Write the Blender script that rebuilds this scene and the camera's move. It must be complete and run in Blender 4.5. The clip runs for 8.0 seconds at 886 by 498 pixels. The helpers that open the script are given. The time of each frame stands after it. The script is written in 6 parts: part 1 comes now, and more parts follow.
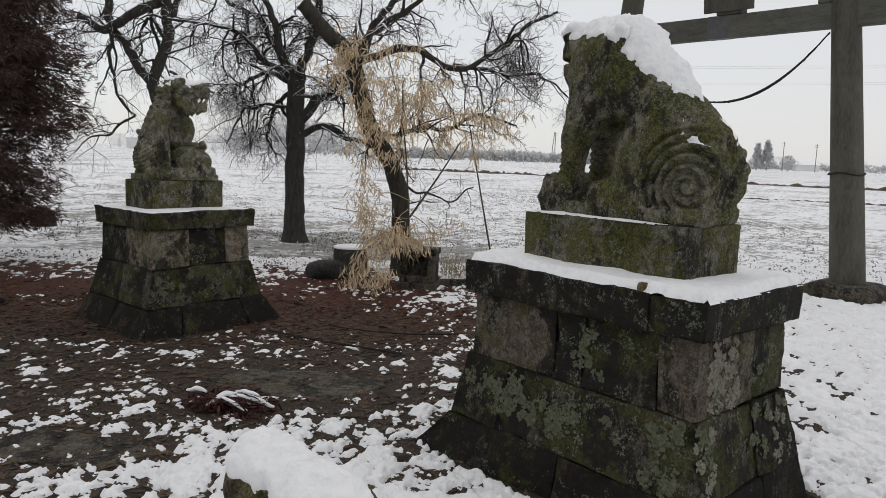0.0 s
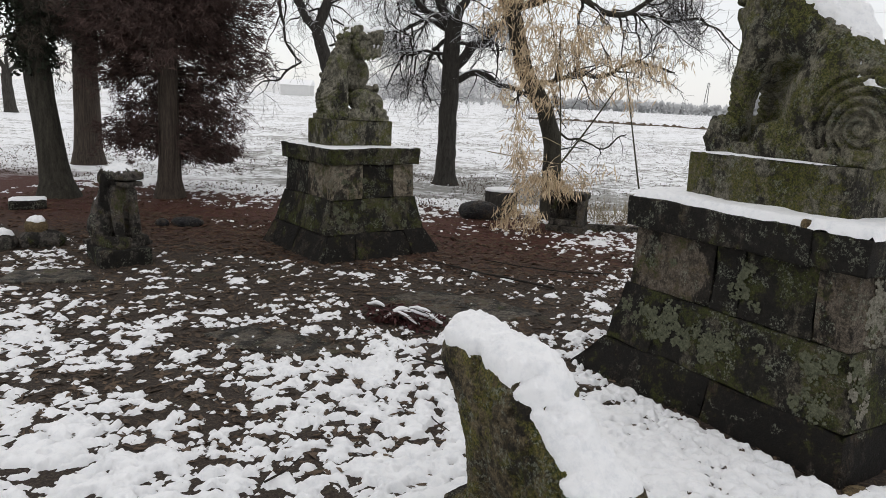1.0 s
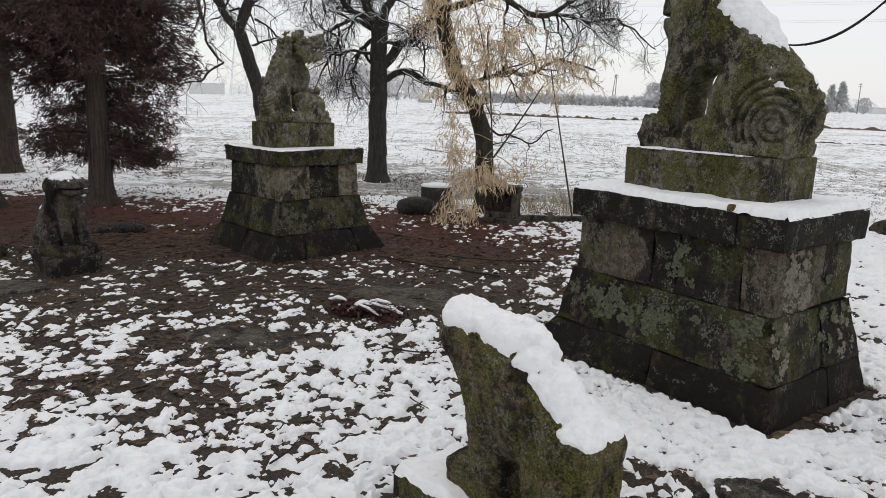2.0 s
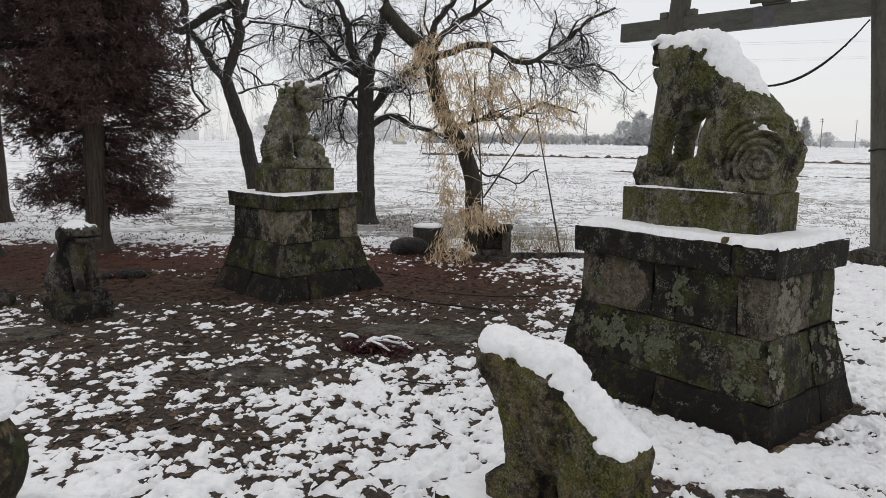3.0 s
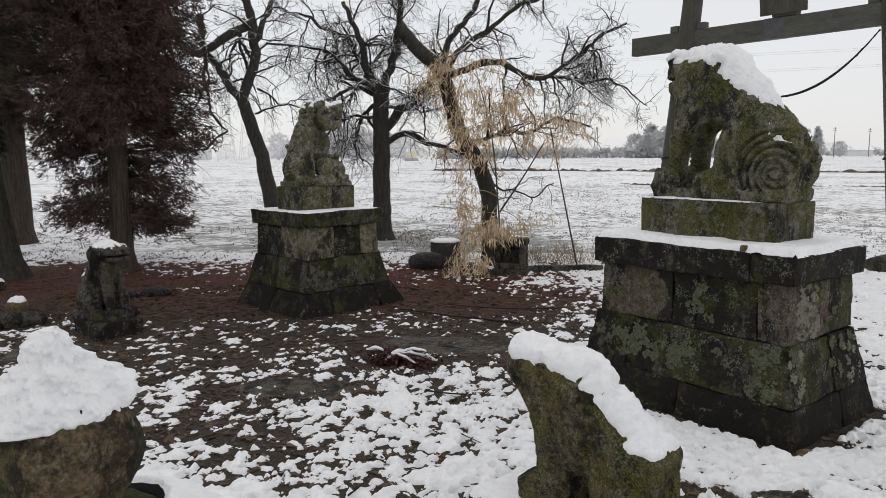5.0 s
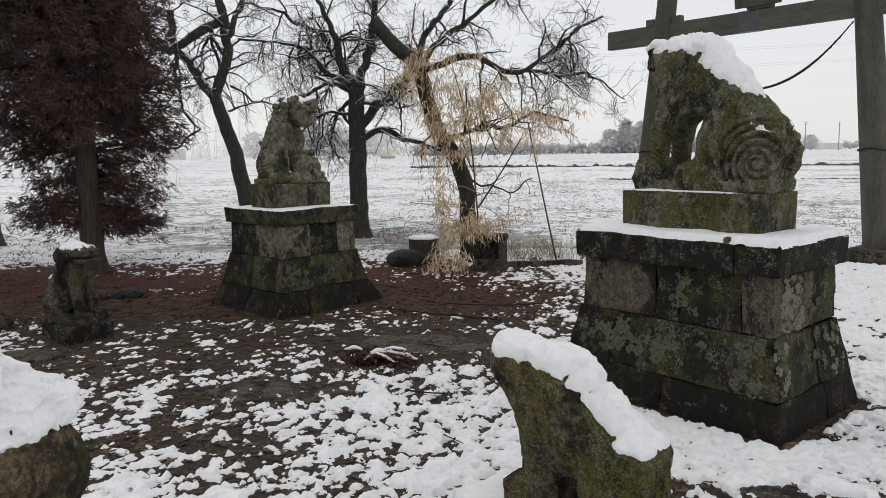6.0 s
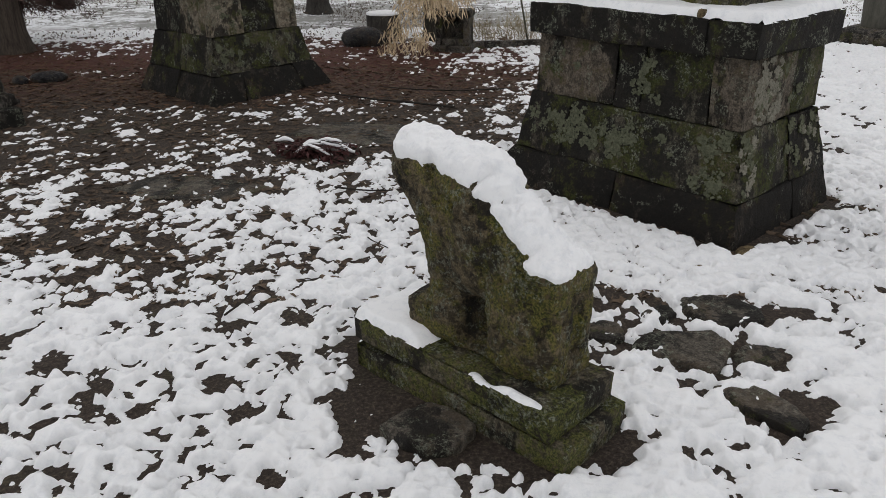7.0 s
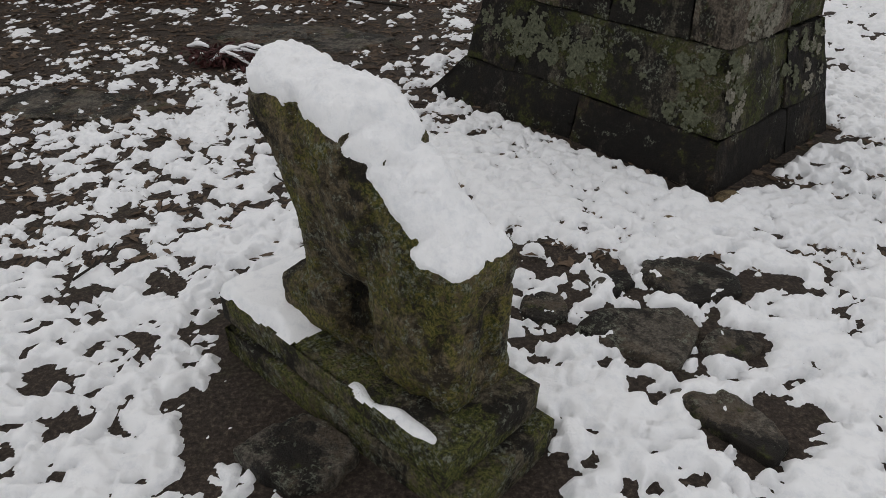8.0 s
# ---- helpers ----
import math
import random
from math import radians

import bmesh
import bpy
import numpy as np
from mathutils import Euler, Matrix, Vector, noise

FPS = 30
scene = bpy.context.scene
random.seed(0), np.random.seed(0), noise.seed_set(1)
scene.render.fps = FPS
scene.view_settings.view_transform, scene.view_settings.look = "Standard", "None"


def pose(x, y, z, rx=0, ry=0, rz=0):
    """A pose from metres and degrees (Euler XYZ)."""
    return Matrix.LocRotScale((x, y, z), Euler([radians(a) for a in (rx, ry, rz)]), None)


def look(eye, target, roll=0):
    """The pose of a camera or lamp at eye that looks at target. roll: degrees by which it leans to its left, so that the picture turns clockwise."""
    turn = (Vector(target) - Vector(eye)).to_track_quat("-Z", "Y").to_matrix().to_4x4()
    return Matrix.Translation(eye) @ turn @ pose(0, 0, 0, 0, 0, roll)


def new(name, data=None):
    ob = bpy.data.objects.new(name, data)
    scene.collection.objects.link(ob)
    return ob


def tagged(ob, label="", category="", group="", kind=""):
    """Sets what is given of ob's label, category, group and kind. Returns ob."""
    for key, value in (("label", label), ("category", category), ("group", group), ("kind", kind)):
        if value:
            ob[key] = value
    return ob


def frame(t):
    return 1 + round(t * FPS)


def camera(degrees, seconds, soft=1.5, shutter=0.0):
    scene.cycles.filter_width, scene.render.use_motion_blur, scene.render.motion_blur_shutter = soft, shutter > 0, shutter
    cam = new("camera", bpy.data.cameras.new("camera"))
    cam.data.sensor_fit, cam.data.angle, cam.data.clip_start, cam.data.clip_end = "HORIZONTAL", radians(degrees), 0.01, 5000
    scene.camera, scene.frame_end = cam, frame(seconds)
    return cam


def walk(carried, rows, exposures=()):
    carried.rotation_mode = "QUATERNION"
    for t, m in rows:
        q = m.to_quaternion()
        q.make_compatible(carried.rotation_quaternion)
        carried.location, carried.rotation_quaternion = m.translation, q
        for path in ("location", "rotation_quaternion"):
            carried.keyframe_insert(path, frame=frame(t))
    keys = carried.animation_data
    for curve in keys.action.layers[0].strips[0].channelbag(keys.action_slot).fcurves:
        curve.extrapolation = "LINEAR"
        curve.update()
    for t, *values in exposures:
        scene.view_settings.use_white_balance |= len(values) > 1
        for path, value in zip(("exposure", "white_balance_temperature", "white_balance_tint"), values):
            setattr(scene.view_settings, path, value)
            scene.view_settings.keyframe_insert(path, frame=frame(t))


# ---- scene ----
cam = camera(63.11, 8.0, 0.6)
ROWS = [  # seconds, eye, yaw, pitch, lean
    (0, 0.000, 0.000, 1.578, 0.02, -7.41, 1.99),
    (0.5, -0.031, -0.218, 1.556, 7.97, -9.81, 2.14),
    (1, -0.139, -0.408, 1.520, 10.70, -11.74, 2.82),
    (1.2, -0.230, -0.476, 1.526, 7.47, -12.18, 3.52),
    (2.3, -0.361, -0.840, 1.577, 4.00, -11.65, 1.65),
    (2.5, -0.395, -0.895, 1.582, 3.65, -10.40, 1.55),
    (3, -0.545, -1.028, 1.594, 2.48, -8.67, 0.72),
    (3.5, -0.621, -1.116, 1.599, 1.63, -8.43, 0.17),
    (4, -0.591, -1.165, 1.597, 2.83, -8.17, -0.17),
    (4.5, -0.596, -1.168, 1.595, 3.50, -7.96, -0.27),
    (5.8, -0.632, -1.087, 1.591, 2.83, -6.73, -0.94),
    (6, -0.624, -1.049, 1.572, 1.72, -7.66, -0.89),
    (6.5, -0.458, -0.795, 1.521, 1.07, -15.85, -1.47),
    (7, -0.336, -0.542, 1.476, 0.70, -24.65, -0.60),
    (7.5, -0.268, -0.230, 1.427, -2.86, -28.37, 1.55),
    (8, -0.076, 0.072, 1.375, -0.53, -32.55, 0.58),
]
walk(cam, [(t, pose(x, y, z, 90 + pitch, 0, yaw) @ pose(0, 0, 0, 0, 0, lean)) for t, x, y, z, yaw, pitch, lean in ROWS],
     [(0, -0.10), (0.5, 0.10), (1, 0.13), (2.5, 0.06), (3, 0.02), (4.5, 0.0), (6, 0.0), (6.5, 0.03), (7, 0.0), (7.5, -0.07), (8, -0.14)])

# ---- sky, sun and exposure ----
scene.view_settings.exposure = 0.0
world = bpy.data.worlds.new("overcast_sky")
scene.world = world
world.use_nodes = True
wn = world.node_tree
wn.nodes.clear()
sky = wn.nodes.new("ShaderNodeTexSky")
sky.sky_type, sky.sun_disc = 'NISHITA', False
sky.sun_elevation, sky.sun_rotation = radians(38), radians(150)
sky_soft = wn.nodes.new("ShaderNodeBackground")
sky_soft.inputs["Strength"].default_value = 0.02
wn.links.new(sky.outputs[0], sky_soft.inputs["Color"])
cloud_coord = wn.nodes.new("ShaderNodeTexCoord")
cloud_split = wn.nodes.new("ShaderNodeSeparateXYZ")
wn.links.new(cloud_coord.outputs["Generated"], cloud_split.inputs[0])
cloud_ramp = wn.nodes.new("ShaderNodeValToRGB")
cloud_ramp.color_ramp.elements[0].position, cloud_ramp.color_ramp.elements[0].color = 0.0, (0.766, 0.757, 0.762, 1)
cloud_ramp.color_ramp.elements[1].position, cloud_ramp.color_ramp.elements[1].color = 0.75, (0.858, 0.841, 0.832, 1)
wn.links.new(cloud_split.outputs["Z"], cloud_ramp.inputs[0])
cloud = wn.nodes.new("ShaderNodeBackground")
cloud.inputs["Strength"].default_value = 0.93
wn.links.new(cloud_ramp.outputs[0], cloud.inputs["Color"])
both = wn.nodes.new("ShaderNodeAddShader")
wn.links.new(sky_soft.outputs[0], both.inputs[0])
wn.links.new(cloud.outputs[0], both.inputs[1])
wout = wn.nodes.new("ShaderNodeOutputWorld")
wn.links.new(both.outputs[0], wout.inputs["Surface"])

sun = new("sun", bpy.data.lights.new("sun", 'SUN'))
sun.data.energy, sun.data.angle, sun.data.color = 0.5, radians(60), (1.0, 0.97, 0.93)
sun.matrix_world = look((0, 0, 0), (0.4, -0.65, -0.62))


# ---- small tools ----
def part(name, me, parent=None, label=""):
    """Links a mesh as one object, under a thing or a part if one is given."""
    ob = new(name, me)
    ob.parent = parent
    if label:
        ob["label"] = label
    return ob


def thing(name, m, label, category, group="", kind=""):
    ob = new(name)
    ob.matrix_world = m
    return tagged(ob, label, category, group, kind)


def array_mesh(name, V, F, material, smooth=True):
    """A mesh from arrays of places and of faces with equal corner counts."""
    me = bpy.data.meshes.new(name)
    V, F = np.asarray(V, float), np.asarray(F, int)
    k = F.shape[1]
    me.vertices.add(len(V))
    me.vertices.foreach_set("co", V.ravel())
    me.loops.add(F.size)
    me.loops.foreach_set("vertex_index", F.ravel())
    me.polygons.add(len(F))
    me.polygons.foreach_set("loop_start", np.arange(0, F.size, k))
    me.update(calc_edges=True)
    me.polygons.foreach_set("use_smooth", np.full(len(F), smooth))
    me.materials.append(material)
    return me


TABLE = np.random.default_rng(5).random((256, 256))
CUBE = np.random.default_rng(6).random((64, 64, 64))


def noise2(x, y, seed=0):
    x, y = np.asarray(x) + seed * 17.3, np.asarray(y) + seed * 9.1
    i, j = np.floor(x).astype(int), np.floor(y).astype(int)
    fx, fy = x - i, y - j
    fx, fy = fx * fx * (3 - 2 * fx), fy * fy * (3 - 2 * fy)
    g = lambda a, b: TABLE[(i + a) % 256, (j + b) % 256]
    return (g(0, 0) * (1 - fx) + g(1, 0) * fx) * (1 - fy) + (g(0, 1) * (1 - fx) + g(1, 1) * fx) * fy


def noise3(P, scale, seed=0):
    p = np.asarray(P) * scale + seed * 7.7
    i = np.floor(p).astype(int)
    f = p - i
    f = f * f * (3 - 2 * f)
    out = 0
    for a in (0, 1):
        for b in (0, 1):
            for c in (0, 1):
                w = np.where(a, f[:, 0], 1 - f[:, 0]) * np.where(b, f[:, 1], 1 - f[:, 1]) * np.where(c, f[:, 2], 1 - f[:, 2])
                out = out + w * CUBE[(i[:, 0] + a) % 64, (i[:, 1] + b) % 64, (i[:, 2] + c) % 64]
    return out


def step(v, a, b):
    t = np.clip((v - a) / (b - a), 0, 1)
    return t * t * (3 - 2 * t)


# ---- materials ----
def nodes_of(name, rough=0.85):
    m = bpy.data.materials.new(name)
    m.use_nodes = True
    nt = m.node_tree
    b = nt.nodes["Principled BSDF"]
    b.inputs["Roughness"].default_value = rough
    b.inputs["Specular IOR Level"].default_value = 0.25
    return m, nt, b


def coords(nt, vary=True):
    """Object coordinates, shifted by the object's own random number."""
    tc = nt.nodes.new("ShaderNodeTexCoord")
    if not vary:
        return tc.outputs["Object"]
    info = nt.nodes.new("ShaderNodeObjectInfo")
    sc = nt.nodes.new("ShaderNodeVectorMath")
    sc.operation = 'MULTIPLY_ADD'
    nt.links.new(info.outputs["Random"], sc.inputs[0])
    sc.inputs[1].default_value = (31, 17, 23)
    nt.links.new(tc.outputs["Object"], sc.inputs[2])
    return sc.outputs[0]


def nz(nt, vec, scale, detail=4, rough=0.6, stretch=None):
    if stretch:
        mp = nt.nodes.new("ShaderNodeMapping")
        mp.inputs["Scale"].default_value = stretch
        nt.links.new(vec, mp.inputs[0])
        vec = mp.outputs[0]
    n = nt.nodes.new("ShaderNodeTexNoise")
    n.inputs["Scale"].default_value, n.inputs["Detail"].default_value, n.inputs["Roughness"].default_value = scale, detail, rough
    nt.links.new(vec, n.inputs["Vector"])
    return n.outputs["Fac"]


def ramp(nt, fac, *stops):
    r = nt.nodes.new("ShaderNodeValToRGB")
    el = r.color_ramp.elements
    while len(el) < len(stops):
        el.new(0.5)
    for e, (p, c) in zip(el, stops):
        e.position = p
        e.color = (c, c, c, 1) if isinstance(c, (int, float)) else (*c, 1)
    nt.links.new(fac, r.inputs[0])
    return r.outputs[0]


def blend(nt, fac, a, b, kind='MIX'):
    n = nt.nodes.new("ShaderNodeMix")
    n.data_type, n.blend_type = 'RGBA', kind
    for s, v in ((n.inputs[0], fac), (n.inputs[6], a), (n.inputs[7], b)):
        if isinstance(v, (int, float)):
            s.default_value = v
        elif isinstance(v, tuple):
            s.default_value = (*v, 1)
        else:
            nt.links.new(v, s)
    return n.outputs[2]


def times(nt, a, b, op='MULTIPLY'):
    n = nt.nodes.new("ShaderNodeMath")
    n.operation = op
    for s, v in zip(n.inputs, (a, b)):
        if isinstance(v, (int, float)):
            s.default_value = v
        else:
            nt.links.new(v, s)
    return n.outputs[0]


def bumped(nt, b, height, dist, strength=0.8):
    n = nt.nodes.new("ShaderNodeBump")
    n.inputs["Distance"].default_value, n.inputs["Strength"].default_value = dist, strength
    nt.links.new(height, n.inputs["Height"])
    nt.links.new(n.outputs[0], b.inputs["Normal"])


def voro(nt, vec, scale, out="Distance"):
    v = nt.nodes.new("ShaderNodeTexVoronoi")
    v.inputs["Scale"].default_value = scale
    nt.links.new(vec, v.inputs["Vector"])
    return v.outputs[out]


def stone(name, light, dark, black=0.5, moss=0.5, lichen=0.5, mosscol=(0.078, 0.078, 0.026), rough=0.8):
    """Weathered, damp carved stone with black stains, moss and pale lichen."""
    m, nt, b = nodes_of(name, rough)
    b.inputs["Specular IOR Level"].default_value = 0.12
    vec = coords(nt)
    big, mid, fine = nz(nt, vec, 3.0, 6, 0.62), nz(nt, vec, 24, 7, 0.75), nz(nt, vec, 120, 3, 0.75)
    col = blend(nt, ramp(nt, mid, (0.44, 0.0), (0.56, 1.0)), dark, light)
    col = blend(nt, times(nt, ramp(nt, nz(nt, vec, 55, 5, 0.8), (0.55, 0.0), (0.62, 1.0)), 0.55), col, blend(nt, 0.6, light, (0.30, 0.275, 0.22)))
    col = blend(nt, ramp(nt, fine, (0.40, 0.0), (0.58, 1.0)), blend(nt, 0.5, col, (0.012, 0.011, 0.010)), col)
    brown = times(nt, ramp(nt, nz(nt, vec, 5.5, 7, 0.72), (0.50, 0.0), (0.56, 1.0)), 0.55)
    col = blend(nt, brown, col, blend(nt, fine, blend(nt, 0.5, dark, (0.05, 0.03, 0.016)), blend(nt, 0.5, light, (0.17, 0.115, 0.065))))
    cut = 0.5 + (0.5 - black) * 0.34
    stain = ramp(nt, nz(nt, vec, 4.2, 10, 0.76, (1, 1, 0.55)), (cut - 0.02, 0.0), (cut + 0.02, 1.0))
    col = blend(nt, times(nt, stain, 0.88), col, (0.014, 0.013, 0.012))
    cut = 0.5 + (0.5 - moss) * 0.34
    mossy = times(nt, ramp(nt, nz(nt, vec, 5.5, 8, 0.7), (cut - 0.03, 0.0), (cut + 0.03, 1.0)), ramp(nt, nz(nt, vec, 40, 6, 0.8), (0.40, 0.0), (0.52, 1.0)))
    col = blend(nt, times(nt, mossy, 0.88), col, blend(nt, ramp(nt, fine, (0.4, 0.0), (0.6, 1.0)), (0.03, 0.042, 0.012), mosscol))
    cut = 0.5 + (0.5 - lichen) * 0.34
    spots = ramp(nt, nz(nt, vec, 62, 6, 0.8), (0.50, 0.0), (0.56, 1.0))
    where = ramp(nt, nz(nt, vec, 8.5, 6, 0.72), (cut - 0.015, 0.0), (cut + 0.015, 1.0))
    lich = times(nt, times(nt, spots, where), ramp(nt, fine, (0.36, 0.2), (0.55, 1.0)))
    height = times(nt, lich, 0.4)
    col = blend(nt, times(nt, lich, 0.9), col, blend(nt, fine, (0.14, 0.155, 0.11), (0.34, 0.35, 0.28)))
    nt.links.new(col, b.inputs["Base Color"])
    pits = times(nt, ramp(nt, voro(nt, vec, 95), (0.0, 0.0), (0.35, 1.0)), 0.5)
    h = times(nt, times(nt, times(nt, mid, 2.0), times(nt, fine, 0.9), 'ADD'), times(nt, pits, height, 'ADD'), 'ADD')
    bumped(nt, b, h, 0.012, 0.9)
    return m


STONE_B = stone("dark_mossy_block_stone", (0.085, 0.072, 0.055), (0.024, 0.021, 0.018), 0.68, 0.36, 0.22)
STONE_BASE = stone("near_black_base_stone", (0.048, 0.042, 0.034), (0.016, 0.014, 0.012), 0.64, 0.2, 0.18)
STONE_TAN = stone("pale_grey_brown_block_stone", (0.34, 0.295, 0.225), (0.13, 0.11, 0.082), 0.36, 0.25, 0.35)
STONE_PALE = stone("brown_block_stone", (0.185, 0.155, 0.12), (0.075, 0.062, 0.048), 0.42, 0.30, 0.34)
STONE_SLAB = stone("black_stained_slab_stone", (0.10, 0.09, 0.075), (0.028, 0.026, 0.022), 0.72, 0.22, 0.40)
STONE_LICHEN = stone("lichen_block_stone", (0.12, 0.108, 0.08), (0.038, 0.034, 0.027), 0.58, 0.46, 0.36)
STONE_PLINTH = stone("plinth_stone", (0.23, 0.215, 0.17), (0.085, 0.08, 0.058), 0.42, 0.50, 0.34, (0.125, 0.118, 0.028))
STATUE = stone("lion_stone", (0.32, 0.30, 0.235), (0.11, 0.105, 0.08), 0.30, 0.42, 0.3, (0.15, 0.16, 0.06))
STATUE_DARK = stone("dark_lion_stone", (0.28, 0.26, 0.195), (0.115, 0.107, 0.08), 0.40, 0.50, 0.40, (0.15, 0.145, 0.045))
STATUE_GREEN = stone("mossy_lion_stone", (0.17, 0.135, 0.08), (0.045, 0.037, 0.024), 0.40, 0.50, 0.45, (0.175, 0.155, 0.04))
BASE_GREEN = stone("mossy_base_stone", (0.17, 0.145, 0.10), (0.055, 0.048, 0.033), 0.44, 0.50, 0.40, (0.155, 0.155, 0.045))
ROCK = stone("field_stone", (0.14, 0.125, 0.11), (0.045, 0.042, 0.038), 0.4, 0.25, 0.3)
ROCK_TAN = stone("tan_stone", (0.24, 0.18, 0.10), (0.10, 0.075, 0.04), 0.25, 0.1, 0.2)
BLACK_ROCK = stone("wet_black_stone", (0.04, 0.04, 0.043), (0.014, 0.014, 0.016), 0.3, 0.0, 0.0, rough=0.45)
FLAG = stone("flagstone", (0.165, 0.145, 0.118), (0.06, 0.053, 0.044), 0.46, 0.16, 0.34, rough=0.6)
LANTERN = stone("lantern_stone", (0.19, 0.145, 0.085), (0.055, 0.044, 0.026), 0.58, 0.58, 0.22, (0.06, 0.064, 0.018))


def snow_material():
    m, nt, b = nodes_of("snow", 0.7)
    vec = coords(nt, False)
    n = nz(nt, vec, 9, 5, 0.6)
    thin = ramp(nt, nz(nt, vec, 26, 6, 0.75), (0.32, (0.74, 0.76, 0.79)), (0.52, (0.93, 0.935, 0.94)))
    nt.links.new(blend(nt, 0.6, ramp(nt, n, (0.3, (0.82, 0.835, 0.855)), (0.7, (0.93, 0.93, 0.935))), thin), b.inputs["Base Color"])
    bumped(nt, b, times(nt, nz(nt, vec, 42, 6, 0.75), times(nt, nz(nt, vec, 210, 3, 0.7), 0.6), 'ADD'), 0.014, 0.6)
    b.inputs["Specular IOR Level"].default_value = 0.1
    return m


SNOW = snow_material()


def earth_material():
    """One sheet: dark litter under the trees, then snowy stubble fields out to the horizon."""
    m, nt, b = nodes_of("earth_and_field", 0.9)
    vec = coords(nt, False)
    sp = nt.nodes.new("ShaderNodeSeparateXYZ")
    nt.links.new(vec, sp.inputs[0])
    fine, mid = nz(nt, vec, 70, 5, 0.75), nz(nt, vec, 4, 6, 0.65)
    soil = ramp(nt, fine, (0.30, (0.010, 0.008, 0.007)), (0.52, (0.045, 0.034, 0.026)), (0.72, (0.13, 0.10, 0.078)))
    soil = blend(nt, times(nt, ramp(nt, mid, (0.55, 0.0), (0.7, 1.0)), ramp(nt, fine, (0.4, 0.0), (0.6, 0.5))), soil, (0.05, 0.06, 0.02))
    red = ramp(nt, fine, (0.28, (0.02, 0.008, 0.006)), (0.55, (0.085, 0.030, 0.021)), (0.8, (0.16, 0.075, 0.05)))
    edge = times(nt, sp.outputs["Y"], times(nt, mid, 2.6), 'ADD')
    near_red = times(nt, ramp(nt, times(nt, edge, 0.05), (0.345, 0.0), (0.43, 1.0)), ramp(nt, times(nt, sp.outputs["X"], 0.05, 'MULTIPLY'), (0.0, 1.0), (0.05, 0.6)))
    soil = blend(nt, near_red, soil, red)
    # fields: snow broken by stubble, in patches and thin rows
    tuft = nz(nt, vec, 5.0, 8, 0.8)
    patch = nz(nt, vec, 0.16, 4, 0.6)
    thin = nz(nt, vec, 1.3, 5, 0.65)
    amount = times(nt, times(nt, tuft, 0.55), times(nt, times(nt, patch, 0.26), times(nt, thin, 0.26), 'ADD'), 'ADD')
    dist = nt.nodes.new("ShaderNodeVectorMath")
    dist.operation = 'DISTANCE'
    nt.links.new(vec, dist.inputs[0])
    dist.inputs[1].default_value = (-2.2, 12.0, 0)
    worn = ramp(nt, times(nt, dist.outputs["Value"], 0.1), (0.12, 0.075), (0.55, 0.0))
    bare = ramp(nt, times(nt, amount, worn, 'ADD'), (0.548, 0.0), (0.585, 1.0))
    grass = ramp(nt, tuft, (0.3, (0.20, 0.19, 0.15)), (0.7, (0.06, 0.055, 0.035)))
    field = blend(nt, times(nt, bare, 0.75), ramp(nt, patch, (0.3, (0.80, 0.81, 0.83)), (0.7, (0.88, 0.89, 0.90))), grass)
    far = ramp(nt, times(nt, times(nt, sp.outputs["Y"], times(nt, nz(nt, vec, 1.3, 8, 0.75), 5.0), 'ADD'), 0.05), (0.60, 0.0), (0.67, 1.0))
    side = ramp(nt, times(nt, times(nt, sp.outputs["X"], times(nt, nz(nt, vec, 1.9, 8, 0.75), 3.0), 'ADD'), 0.1), (0.62, 0.0), (0.66, 1.0))
    out = nt.nodes.new("ShaderNodeMath")
    out.operation = 'MAXIMUM'
    nt.links.new(far, out.inputs[0])
    nt.links.new(side, out.inputs[1])
    nt.links.new(blend(nt, out.outputs[0], soil, field), b.inputs["Base Color"])
    bumped(nt, b, times(nt, times(nt, fine, 0.5), tuft, 'ADD'), 0.03, 0.8)
    return m


EARTH = earth_material()


def plain(name, a, c, scale=8, rough=0.8, bump=0.004, stretch=None, grain=1.0):
    """A two-tone natural surface with grain at two scales."""
    m, nt, b = nodes_of(name, rough)
    vec = coords(nt)
    n = nz(nt, vec, scale, 6, 0.7, stretch)
    f = nz(nt, vec, scale * 9, 4, 0.7, stretch)
    mix = times(nt, times(nt, n, 0.6), times(nt, f, 0.4 * grain), 'ADD')
    nt.links.new(ramp(nt, mix, (0.34, a), (0.66, c)), b.inputs["Base Color"])
    bumped(nt, b, mix, bump, 0.9)
    return m


def bark(name, a, c, frost=0.5, stretch=(6, 6, 1.2)):
    """Bark with snow lying where the surface faces the sky."""
    m, nt, b = nodes_of(name, 0.9)
    vec = coords(nt)
    n, f = nz(nt, vec, 4, 7, 0.72, stretch), nz(nt, vec, 30, 4, 0.7, stretch)
    mix = times(nt, times(nt, n, 0.6), times(nt, f, 0.4), 'ADD')
    col = ramp(nt, mix, (0.34, a), (0.66, c))
    geo = nt.nodes.new("ShaderNodeNewGeometry")
    sp = nt.nodes.new("ShaderNodeSeparateXYZ")
    nt.links.new(geo.outputs["Normal"], sp.inputs[0])
    lie = times(nt, times(nt, sp.outputs["Z"], times(nt, nz(nt, vec, 14, 4, 0.6), 0.9), 'ADD'), 0.6)
    white = ramp(nt, lie, (0.6 * (1.55 - 0.75 * frost), 0.0), (0.6 * (1.63 - 0.75 * frost), 1.0))
    nt.links.new(blend(nt, white, col, (0.82, 0.84, 0.86)), b.inputs["Base Color"])
    bumped(nt, b, mix, 0.03, 1.0)
    return m


